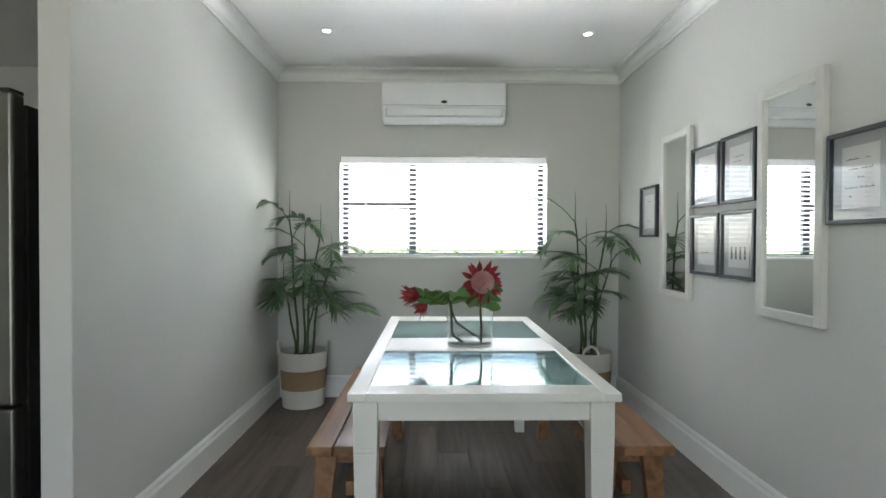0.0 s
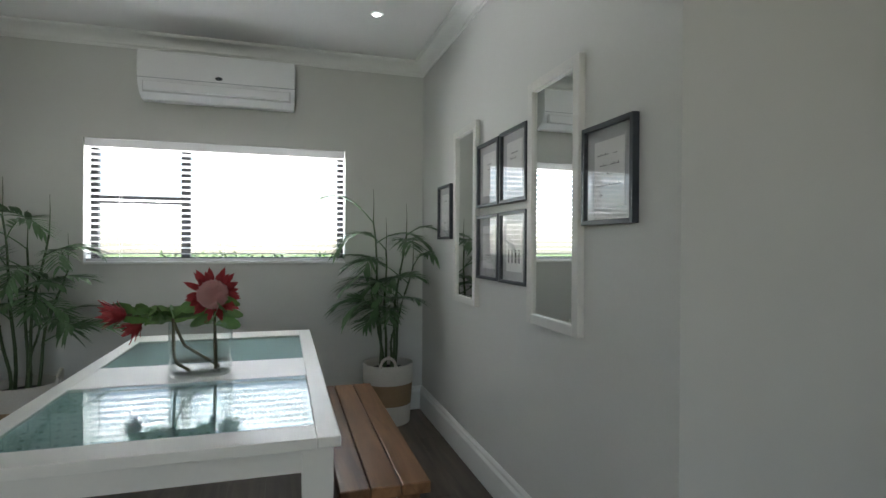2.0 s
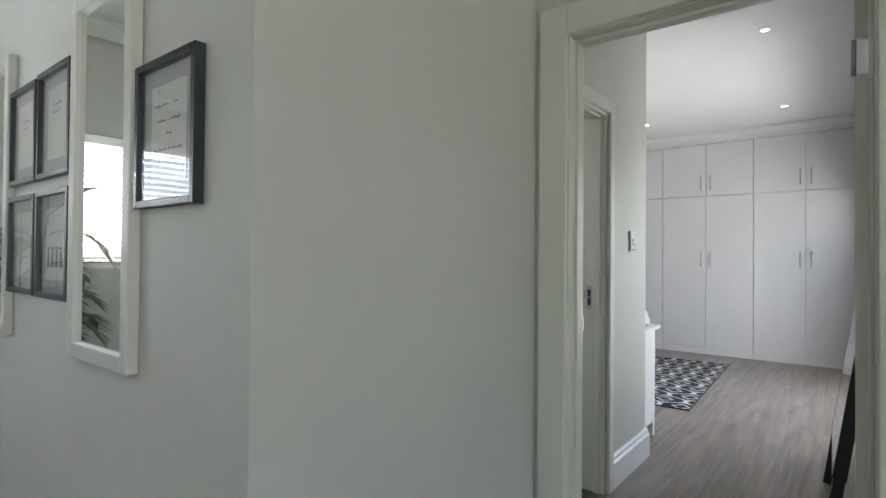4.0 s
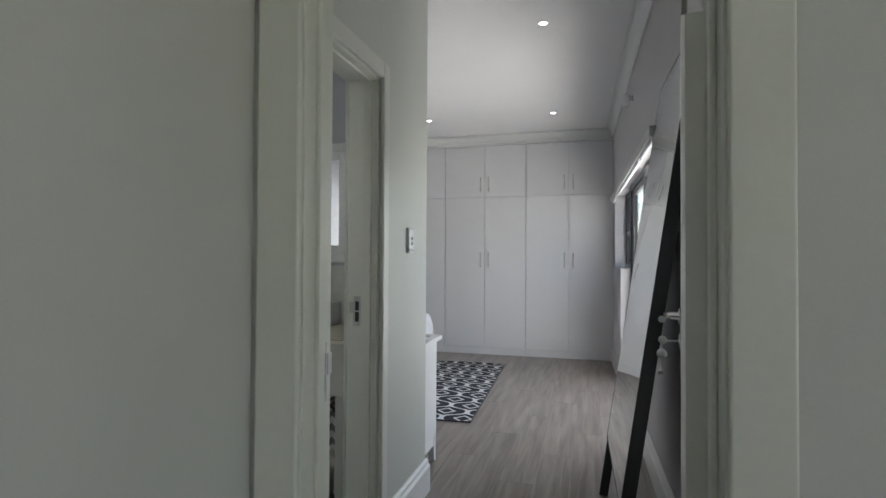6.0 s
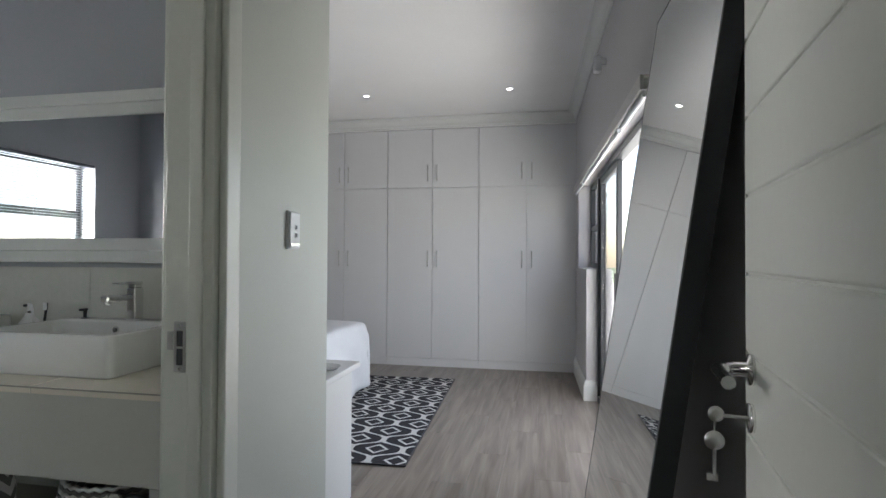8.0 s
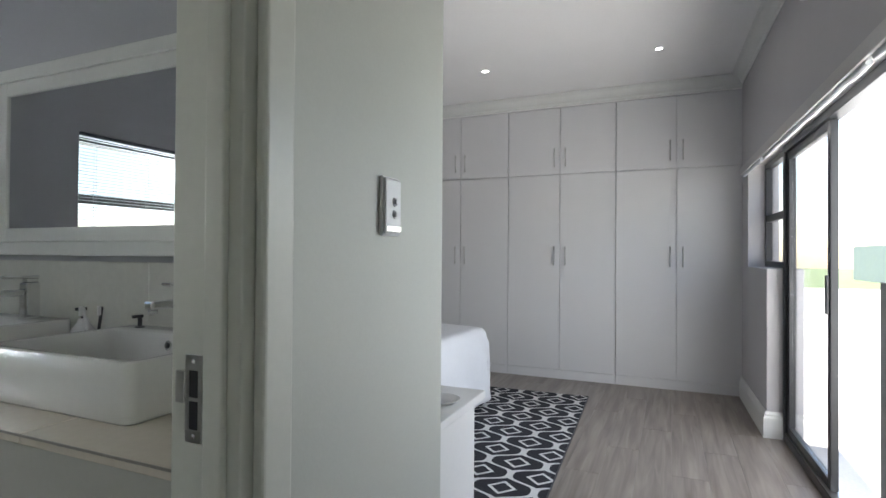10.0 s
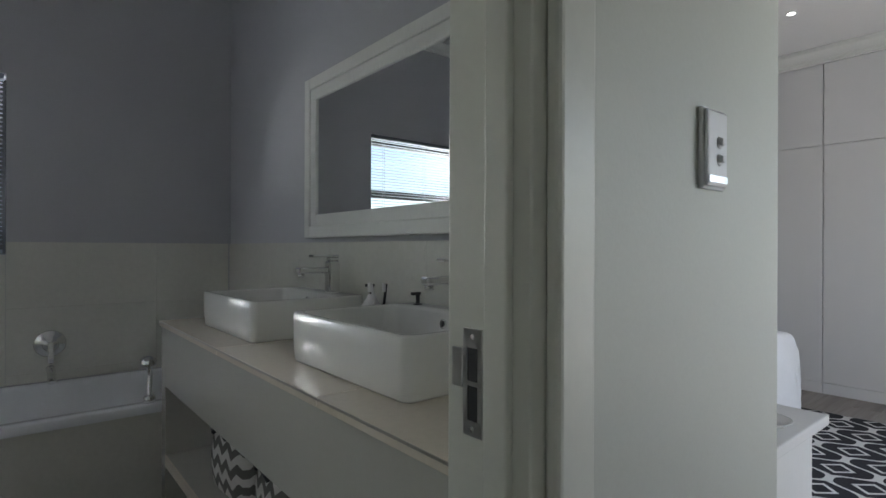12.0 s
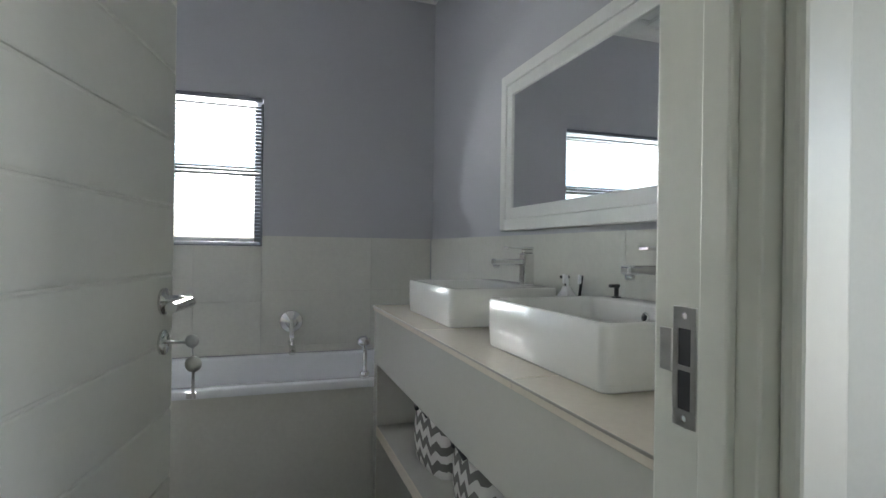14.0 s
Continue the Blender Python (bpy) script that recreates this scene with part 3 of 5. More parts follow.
def palm(x, y, seed, label, avoid, reach=1.0):
    """A potted bamboo palm: canes with fronds at several heights; avoid is the way to the corner, where fronds stay short."""
    random.seed(seed)
    t = thing("potted_palm", pose(x, y, 0.37), label, "plant", "palms in the nook corners")
    canes = [(-0.055, 0.02, 1.08, -0.06), (0.03, -0.03, 0.98, 0.1), (0.06, 0.04, 0.74, 0.14), (-0.01, 0.06, 0.88, 0.0), (-0.05, -0.05, 0.56, -0.09), (0.02, 0.01, 0.4, 0.05)]
    for cx, cy, h, lean in canes:
        pts = [Vector((cx + lean * s * s + 0.008 * math.sin(9 * s), cy + 0.3 * lean * s, h * s)) for s in np.linspace(0, 1, 9)]
        bm = tube(bmesh.new(), pts, 0.011, 7, 0.006)
        for k in (2, 3, 4, 5, 6):
            q = pts[k]
            lathe(bm, [(0.0125, -0.003), (0.013, 0.0), (0.0125, 0.003)], 8, Matrix.Translation(q))
        part("cane", bm, CANE, t)
        for k in range(5 if h > 0.6 else 2):
            s = 1.0 - 0.15 * k
            root = Vector((cx + lean * s * s, cy + 0.3 * lean * s, h * s))
            az = random.uniform(0, 360)
            if math.cos(radians(az - avoid)) > 0.35:
                az += 150
            ln = random.uniform(0.38, 0.62) * (0.8 if h < 0.6 else 1) * reach
            part("frond", frond(ln, random.uniform(0.8, 1.45) - 0.12 * k, leaf=random.uniform(0.13, 0.19), droop=random.uniform(0.32, 0.54)), LEAF, t,
                 at=Matrix.Translation(root) @ pose(0, 0, 0, random.uniform(-15, 15), 0, az))
        bm = tube(bmesh.new(), [pts[-1], pts[-1] + Vector((0.004, 0, 0.14)), pts[-1] + Vector((0.0, 0.004, 0.24))], 0.004, 6, 0.001)
        part("spear", bm, CANE, t)
    return t


basket(0.005, 4.68, 5, "white rope basket with a tan jute band, in the corner")
basket(2.26, 4.66, 80, "white rope basket with a tan jute band, beside the mirror wall")
palm(0.005, 4.68, 4, "tall green bamboo palm in a rope basket by the window", 120, 0.86)
palm(2.26, 4.66, 12, "bushy green bamboo palm in a rope basket under frames", 60, 0.72)


def vase():
    t = thing("vase", pose(1.215, 3.13, 0.774), "clear straight-sided glass cylinder vase, low water", "vase")
    r = 0.117
    part("glass_wall", lathe(bmesh.new(), [(0.02, 0.0), (r - 0.004, 0.0), (r, 0.005), (r, 0.205), (r - 0.0035, 0.207), (r - 0.004, 0.205), (r - 0.004, 0.012), (0.02, 0.012)], 48), VASE_GLASS, t)
    part("water", lathe(bmesh.new(), [(0.02, 0.0125), (r - 0.0045, 0.0125), (r - 0.0045, 0.042), (0.02, 0.042)], 48), WATER, t)
    return t


def protea(name, head, facing, size, open_, root, label, loop=1.0):
    """A protea: pointed red bracts in rings round a pale centre, on a woody stem with oval leaves."""
    t = thing(name, Matrix.Translation(root), label, "flower", "proteas in the vase")
    h = Vector(head) - Vector(root)
    d = Vector(facing).normalized()
    mid = h * 0.55 + Vector((0, 0, -0.02)) - d * 0.03
    bend = [h * 0.3, mid] if open_ else [Vector((-0.13, 0, 0.09)) * loop, Vector((-0.16, 0, 0.16)) * loop, Vector((-0.17 * loop, -0.005, 0.205)), Vector((-0.2 * loop - 0.02, -0.01, 0.215))]
    part("stem", tube(bmesh.new(), [Vector((0, 0, 0)), *bend, h - d * 0.03, h], 0.0065, 8, 0.005), STEM, t)
    q = d.to_track_quat("Z", "Y").to_matrix().to_4x4()
    m = Matrix.Translation(h) @ q
    r = size * (0.74 if open_ else 0.25)
    prof = [(0.004, -0.02), (r * 0.7, -0.015), (r, 0.005), (r * 0.9, 0.03), (r * 0.5, 0.052), (0.004, 0.06)]
    core = part("centre", lathe(bmesh.new(), prof, 28, m), RED, t)
    bm = bmesh.new()
    for ring, (n, tilt, ln) in enumerate(((14, 0.35, 1.0), (13, 0.7, 0.95), (11, 1.05, 0.8)) if open_ else ((9, 0.12, 1.3), (9, 0.3, 1.1), (7, 0.55, 0.8))):
        for k in range(n):
            a = k * math.tau / n + ring * 0.25 + random.uniform(-0.08, 0.08)
            L = size * ln * random.uniform(0.65, 1.1)
            radial = Vector((math.cos(a), math.sin(a), 0))
            side = Vector((-math.sin(a), math.cos(a), 0))
            row = []
            for u, w in ((0, 0.35), (0.35, 1.0), (0.7, 0.75), (1.0, 0.03)):
                c = radial * (r * 0.9 + L * u * math.sin(tilt + 0.25 * u)) + Vector((0, 0, -0.012 + L * u * math.cos(tilt + 0.25 * u)))
                ww = size * 0.17 * w
                row.append([bm.verts.new(m @ (c - side * ww)), bm.verts.new(m @ (c + radial * 0.004)), bm.verts.new(m @ (c + side * ww))])
            for p0, p1 in zip(row, row[1:]):
                for g in (0, 1):
                    f = bm.faces.new((p0[g], p0[g + 1], p1[g + 1], p1[g]))
                    f.smooth = True
    tagged(part("bract", bm, RED, t), kind="stuff")
    if open_:
        bm = bmesh.new()
        for k in range(230):
            a, u = k * 2.39996, math.sqrt((k + 0.5) / 230)
            c = Vector((math.cos(a) * r * 0.98 * u, math.sin(a) * r * 0.98 * u, 0.06 - 0.032 * u * u))
            up = Vector((math.cos(a) * u * 0.9, math.sin(a) * u * 0.9, 1.0)).normalized()
            across = up.cross(Vector((0.3, 0.2, 1))).normalized()
            along = up.cross(across)
            base = [bm.verts.new(m @ (c + (across * math.cos(g) + along * math.sin(g)) * 0.0048)) for g in (0, 2.09, 4.19)]
            top = bm.verts.new(m @ (c + up * random.uniform(0.012, 0.02) - Vector((c.x, c.y, 0)) * 0.1))
            for g in range(3):
                bm.faces.new((base[g], base[(g + 1) % 3], top))
        tagged(part("style", bm, PINK, t, "pale pink pointed styles"), kind="stuff")
    for k in range(12):
        a = k * 2.4
        s = 0.6 + 0.06 * (k % 6)
        c = h * s if open_ else bend[-2].lerp(h, (s - 0.6) * 2.6)
        out = (Vector((math.cos(a), math.sin(a), 0.25 if open_ else 0.5)) - 0.2 * d).normalized()
        flat = out.cross(Vector((0, 0, 1))).normalized()
        tip = random.uniform(0.6, 1.3) * random.choice((-1, 1))
        side = flat * math.cos(tip) + out.cross(flat).normalized() * math.sin(tip)
        bm = bmesh.new()
        L, row = random.uniform(0.1, 0.13), []
        for u, w in ((0, 0.1), (0.15, 0.3), (0.45, 0.95), (0.75, 0.9), (0.93, 0.5), (1, 0.08)):
            p = c + out * L * u + Vector((0, 0, -0.03 * u * u))
            row.append([bm.verts.new(p - side * 0.032 * w), bm.verts.new(p + Vector((0, 0, -0.005))), bm.verts.new(p + side * 0.032 * w)])
        for p0, p1 in zip(row, row[1:]):
            for g in (0, 1):
                f = bm.faces.new((p0[g], p0[g + 1], p1[g + 1], p1[g]))
                f.smooth = True
        part("leaf", bm, FLOWER_LEAF, t)
    return t


vase()
random.seed(5)
protea("protea_flower", (1.268, 3.06, 1.09), (0.05, -1, 0.1), 0.075, True, (1.27, 3.12, 0.79), "large open king protea, red bracts around pink centre")
protea("protea_flower", (0.945, 3.08, 1.02), (-0.8, -0.5, 0.15), 0.07, False, (1.28, 3.16, 0.79), "half-closed red protea leaning out of the vase")
protea("protea_flower", (0.985, 3.14, 0.965), (-0.7, -0.3, -0.5), 0.055, False, (1.18, 3.1, 0.79), "small drooping red protea bud with pale leaves", 0.35)


MOUNT_GREY = mat("grey_plastic", (0.6, 0.6, 0.61), 0.5)


def air_conditioner():
    t = thing("air_conditioner", pose(1.11, NB, 2.245), "white wall-mounted split air conditioner above the window", "air conditioner")
    w = 0.49
    bm = bmesh.new()
    prof = [(0.0, 0.02), (0.0, 0.3), (-0.19, 0.3), (-0.218, 0.288), (-0.22, 0.11), (-0.212, 0.085), (-0.17, 0.03), (-0.1, 0.0), (-0.02, 0.0)]
    ends = [[bm.verts.new((x, y, z)) for y, z in prof] for x in (-w, w)]
    n = len(prof)
    for k in range(n):
        bm.faces.new((ends[0][k], ends[0][(k + 1) % n], ends[1][(k + 1) % n], ends[1][k]))
    bm.faces.new(ends[0][::-1])
    bm.faces.new(ends[1])
    bmesh.ops.bevel(bm, geom=[e for e in bm.edges if abs(e.verts[0].co.x - e.verts[1].co.x) < 1e-6], offset=0.008, segments=3, profile=0.5, affect="EDGES")
    bmesh.ops.recalc_face_normals(bm, faces=bm.faces[:])
    body = part("body", bm, PLASTIC, t)
    part("louvre", box(-w + 0.04, -0.232, 0.03, w - 0.04, -0.214, 0.088, 0.006), PLASTIC, t, "long curved white louvre flap")
    part("outlet", box(-w + 0.03, -0.2145, 0.022, w - 0.03, -0.2, 0.095, 0.002), MOUNT_GREY, t, "shadowed narrow air outlet")
    part("badge", lathe(bmesh.new(), [(0.002, 0), (0.022, 0), (0.024, 0.002), (0.022, 0.004), (0.002, 0.004)], 24, pose(0.0, -0.2195, 0.14, 90, 0, 0) @ Matrix.Diagonal((1, 0.5, 1, 1))), FRAME_BLACK, t, "small dark oval badge")
    part("seam", box(-w + 0.002, -0.2215, 0.112, w - 0.002, -0.219, 0.1145), SLAT_GREY, t)
    part("top_grille", box(-w + 0.05, -0.18, 0.3, w - 0.05, -0.03, 0.303), DARK, t)
    return t


air_conditioner()


def window_set(name, m, w, h, bars, material, label, d=0.05, fw=0.045):
    """A framed window in the xz plane from its lower left corner; bars are (x0, z0, x1, z1) inside it."""
    t = thing(name, m, label, "window")
    t["kind"] = "structure"
    part("window_frame", ring_frame(bmesh.new(), 0, 0, w, h, fw, 0, d, 0.003), material, t)
    for b in bars:
        part("glazing_bar", box(b[0], 0.004, b[1], b[2], d - 0.004, b[3], 0.002), material, t)
    p = part("pane", box(fw - 0.01, d / 2 - 0.003, fw - 0.01, w - fw + 0.01, d / 2 + 0.003, h - fw + 0.01), PANE, t)
    p.visible_shadow = False
    return t


def blind(m, w, h, pitch, material, label, tilt, slat=0.05, rail=0.045, drop=0.0):
    """A venetian blind hanging from its headrail: slats, bottom rail, cords, wand."""
    t = thing("venetian_blind", m, label, "blind")
    part("headrail", box(0, -0.03, h - rail, w, 0.03, h, 0.003), material, t)
    n = int((h - rail - 0.03) / pitch)
    bm = bx(bmesh.new(), 0.006, -slat / 2, -0.0013, w - 0.006, slat / 2, 0.0013)
    me = bpy.data.meshes.new("slat")
    bm.to_mesh(me)
    bm.free()
    me.materials.append(material)
    for k in range(n):
        s = new("slat", me)
        s.parent = t
        s.matrix_local = pose(0, 0, h - rail - pitch * (k + 0.7), tilt)
    part("bottom_rail", box(0.004, -slat / 2, drop, w - 0.004, slat / 2, drop + 0.018, 0.003), material, t)
    for x in (0.12 * w, 0.5 * w, 0.88 * w):
        part("ladder_cord", box(x - 0.001, -slat / 2 - 0.001, drop + 0.01, x + 0.001, -slat / 2 + 0.001, h - rail), material, t)
        part("ladder_cord", box(x - 0.001, slat / 2 - 0.001, drop + 0.01, x + 0.001, slat / 2 + 0.001, h - rail), material, t)
    return t


window_set("window_nook", pose(0.255, 5.03, 1.145), 1.715, 0.845, [(0.565, 0.045, 0.625, 0.8), (0.045, 0.42, 0.565, 0.475)], BLACK, "dark aluminium window with an opening side light")
structure("window_sill_nook", box(0.257, NB - 0.02, 1.1452, 1.968, 5.03, 1.163, 0.004), TRIM, "white painted window sill", "sill")
blind(pose(0.262, 4.915, 1.166), 1.701, 0.822, 0.0405, SLAT, "open white wooden venetian blind in the nook window", -8.0, rail=0.055)


def wall_mirror(y, z0, z1, w, label):
    """A framed mirror on the nook's right wall; y is its middle."""
    t = thing("wall_mirror", pose(NR, y, z0, 0, 0, -90), label, "mirror", "mirrors on the nook wall")
    h = z1 - z0
    part("frame", ring_frame(bmesh.new(), -w / 2, 0, w / 2, h, 0.042, -0.03, -0.001, 0.003), MIRROR_FRAME, t, "white painted wooden frame")
    part("mirror_glass", box(-w / 2 + 0.04, -0.016, 0.04, w / 2 - 0.04, -0.01, h - 0.04), MIRROR, t)
    return t


wall_mirror(3.81, 0.94, 1.985, 0.4, "tall white-framed mirror on the sage wall")
wall_mirror(2.745, 0.95, 1.985, 0.42, "tall white-framed mirror between black picture frames")


def picture(y, z0, z1, w, rows, label):
    """A black frame with a floating sheet; rows are bars (u0, v0, u1, v1) of unreadable writing or drawing, in parts of the sheet."""
    t = thing("picture_frame", pose(NR, y, z0, 0, 0, -90), label, "picture frame", "frames on the nook wall")
    h = z1 - z0
    part("frame", ring_frame(bmesh.new(), -w / 2, 0, w / 2, h, 0.017, -0.026, -0.001, 0.0015), FRAME_BLACK, t)
    part("mount", box(-w / 2 + 0.014, -0.008, 0.014, w / 2 - 0.014, -0.004, h - 0.014), MOUNT, t, "pale grey mount board")
    sw, sh = w * 0.58, h * 0.66
    s = part("sheet", box(-sw / 2, -0.0105, h / 2 - sh / 2, sw / 2, -0.009, h / 2 + sh / 2), PAPER, t)
    for u0, v0, u1, v1 in rows:
        part("ink", box(-sw / 2 + u0 * sw, -0.0115, h / 2 - sh / 2 + v0 * sh, -sw / 2 + u1 * sw, -0.0108, h / 2 - sh / 2 + v1 * sh), INK, s)
    part("glass_pane", box(-w / 2 + 0.013, -0.019, 0.013, w / 2 - 0.013, -0.0165, h - 0.013), PANE, t)
    return t


MOUNT = mat("grey_mount", (0.45, 0.46, 0.48), 0.8, var=0.02)


def script_rows(lines):
    out = []
    for v, words in lines:
        for u0, u1 in words:
            n = max(3, int((u1 - u0) / 0.035))
            for k in range(n):
                u = u0 + (u1 - u0) * k / n
                tall = 0.035 if (k * 7 + int(v * 50)) % 4 == 0 else 0.016
                out.append((u, v, u + 0.012, v + tall))
            out.append((u0, v, u1, v + 0.006))
    return out


picture(4.235, 1.325, 1.685, 0.285, script_rows([(0.8, [(0.3, 0.7)]), (0.2, [(0.35, 0.65)])]), "black frame with a pale print, above the palm")
picture(3.45, 1.49, 1.832, 0.302, script_rows([(0.72, [(0.4, 0.7)]), (0.6, [(0.42, 0.6)])]), "black frame with a small botanical line drawing")
picture(3.13, 1.49, 1.838, 0.302, script_rows([(0.75, [(0.3, 0.75)]), (0.64, [(0.25, 0.6)])]), "black frame with a pale handwritten note")
picture(3.45, 1.105, 1.447, 0.302, script_rows([(0.3, [(0.3, 0.7)])]), "black frame with a pale print, lower row")
feet = []
for i in range(4):
    u = 0.12 + 0.22 * i
    feet += [(u, 0.18, u + 0.1, 0.27), (u + 0.01, 0.28, u + 0.09, 0.4)] + [(u + 0.024 * k, 0.42, u + 0.024 * k + 0.014, 0.455) for k in range(4)]
picture(3.13, 1.103, 1.449, 0.302, feet, "black frame with a row of small dark footprints")
picture(2.375, 1.357, 1.7, 0.292, script_rows([(0.78, [(0.12, 0.5), (0.65, 0.78)]), (0.62, [(0.2, 0.45), (0.55, 0.85)]), (0.48, [(0.45, 0.62)]), (0.32, [(0.1, 0.45), (0.52, 0.9)]), (0.18, [(0.2, 0.3)])]), "black frame with a handwritten quote on paper")


def downlight(x, y, z, label):
    t = thing("downlight", pose(x, y, z), label, "lamp", "recessed ceiling downlights")
    part("trim_ring", lathe(bmesh.new(), [(0.026, -0.004), (0.03, -0.006), (0.038, -0.005), (0.04, 0.0), (0.026, 0.0005)], 28, caps=False), PLASTIC, t)
    part("lens", lathe(bmesh.new(), [(0.002, -0.003), (0.0255, -0.003), (0.026, -0.001), (0.002, -0.001)], 24), LAMP_GLOW, t, "glowing frosted lens")


for x, y in ((0.31, 4.07), (2.07, 4.08), (0.31, 2.2), (2.07, 1.2)):
    downlight(x, y, CN, "small round white recessed downlight, lit, in ceiling")
for x, y in ((6.33, 1.63), (8.62, 1.715), (8.6, 3.14), (6.33, 3.1)):
    downlight(x, y, CB, "small round white recessed downlight, lit, in ceiling")


def fridge():
    t = thing("refrigerator", pose(-0.835, 2.43, 0), "tall brushed steel fridge beside the nook wall", "refrigerator")
    part("cabinet", box(-0.36, 0.055, 0.02, 0.36, 0.68, 1.79, 0.008), FRIDGE_SIDE, t, "dark grey side panels")
    for z0, z1 in ((0.05, 0.68), (0.69, 1.82)):
        d = part("door", box(-0.365, -0.02, z0, 0.365, 0.045, z1, 0.012, 3), FRIDGE_DOOR, t)
        part("gasket", box(-0.35, 0.0455, z0 + 0.01, 0.35, 0.0545, z1 - 0.01), DARK, d)
        part("door_handle", tube(bmesh.new(), [(-0.31, -0.02, z1 - 0.5), (-0.31, -0.06, z1 - 0.48), (-0.31, -0.06, z1 - 0.12), (-0.31, -0.02, z1 - 0.1)], 0.01, 8), CHROME, d)
    part("hinge_cap", box(0.25, -0.01, 1.8205, 0.35, 0.06, 1.835, 0.004), DARK, t)
    for x in (-0.32, 0.32):
        part("foot", lathe(bmesh.new(), [(0.02, 0.0), (0.022, 0.018)], 12, Matrix.Translation((x, 0.1, 0))), DARK, t)
    return t


fridge()


# ---- hall and doors ----
def lever(parent, x, y, z, side, toward):
    """A lever handle with its round rose, on the face whose normal is side along y; toward is the way the lever points along x."""
    h = part("handle", lathe(bmesh.new(), [(0.004, 0), (0.026, 0), (0.026, 0.006), (0.012, 0.009), (0.012, 0.03), (0.004, 0.03)], 20, pose(x, y, z, -90 * side, 0, 0)), CHROME, parent, "satin chrome lever handle")
    bm = tube(bmesh.new(), [(x, y + side * 0.028, z), (x, y + side * 0.048, z), (x + toward * 0.015, y + side * 0.055, z), (x + toward * 0.115, y + side * 0.055, z)], 0.0105, 10)
    part("lever", bm, CHROME, h)
    return h


def key_set(parent, x, y, z, side):
    e = part("escutcheon", lathe(bmesh.new(), [(0.004, 0), (0.024, 0), (0.024, 0.006), (0.004, 0.007)], 20, pose(x, y, z, -90 * side, 0, 0)), CHROME, parent)
    bm = tube(bmesh.new(), [(x, y + side * 0.006, z), (x, y + side * 0.045, z)], 0.003, 6)
    lathe(bm, [(0.004, -0.0015), (0.013, -0.0015), (0.013, 0.0015), (0.004, 0.0015)], 16, pose(x, y + side * 0.055, z + 0.002, 0, 90, 0))
    part("key", bm, STEEL, e, "steel key in the lock")
    bm = tube(bmesh.new(), [(x, y + side * 0.056, z - 0.008), (x + 0.004, y + side * 0.057, z - 0.028)], 0.0015, 6)
    lathe(bm, [(0.003, -0.0015), (0.016, -0.0015), (0.016, 0.0015), (0.003, 0.0015)], 18, pose(x + 0.004, y + side * 0.057, z - 0.044, 0, 90, 0))
    tube(bm, [(x + 0.004, y + side * 0.057, z - 0.056), (x + 0.004, y + side * 0.057, z - 0.112)], 0.003, 6)
    bx(bm, x + 0.002, y + side * 0.057 - 0.006, z - 0.112, x + 0.006, y + side * 0.057 + 0.012, z - 0.1)
    part("spare_key", bm, STEEL, e)


def door_leaf(name, m, width, grooves, label, grip=1.045, head=1.994):
    """A white door from its hinge edge along +x, 40 mm thick, with grooves as real recesses between boards."""
    t = thing(name, m, label, "door")
    zs = [0.01] + [g for g in grooves if g < head - 0.05] + [head]
    for z0, z1 in zip(zs, zs[1:]):
        part("panel", box(0, -0.02, z0 + 0.002, width, 0.02, z1 - 0.002, 0.004), DOORWHITE, t)
    part("core", box(0.004, -0.016, 0.012, width - 0.004, 0.016, head - 0.004), DOORWHITE, t)
    for side in (-1, 1):
        lever(t, width - 0.055, side * 0.02, grip, side, -1)
        key_set(t, width - 0.055, side * 0.02, grip - 0.08, side)
    part("lock_face", box(width + 0.0021, -0.011, grip - 0.145, width + 0.0032, 0.011, grip + 0.055), STEEL, t)
    for x0, x1 in ((-0.002, -0.0002), (width + 0.0002, width + 0.002)):
        part("edge_lipping", box(x0, -0.0195, 0.0125, x1, 0.0195, head - 0.002, 0.0006, 1), DOORWHITE, t)
    for z in (0.24, 1.81):
        h = part("hinge", tube(bmesh.new(), [(-0.004, 0.022, z - 0.05), (-0.004, 0.022, z + 0.05)], 0.006, 8), STEEL, t)
        part("hinge_leaf", box(-0.0032, -0.014, z - 0.05, -0.0021, 0.0185, z + 0.05), STEEL, h, "brushed steel hinge plate")
    return t


DOORWHITE = mat("white_door_paint", (0.75, 0.755, 0.705), 0.3, var=0.02, bump=0.03)
GR = [0.137 * k for k in range(1, 15)]
door_leaf("door_bedroom", pose(PX1 + 0.016, PY0 + 0.02, 0, 0, 0, -8.0), 0.735, GR, "white grooved bedroom door standing open, key in lock", 1.075, 2.01)
door_leaf("door_bathroom", pose(BX0 + 0.004, BT - 0.012, 0, 0, 0, 79.5), 0.75, GR, "white grooved bathroom door standing open, key in lock", 1.045, 1.994)


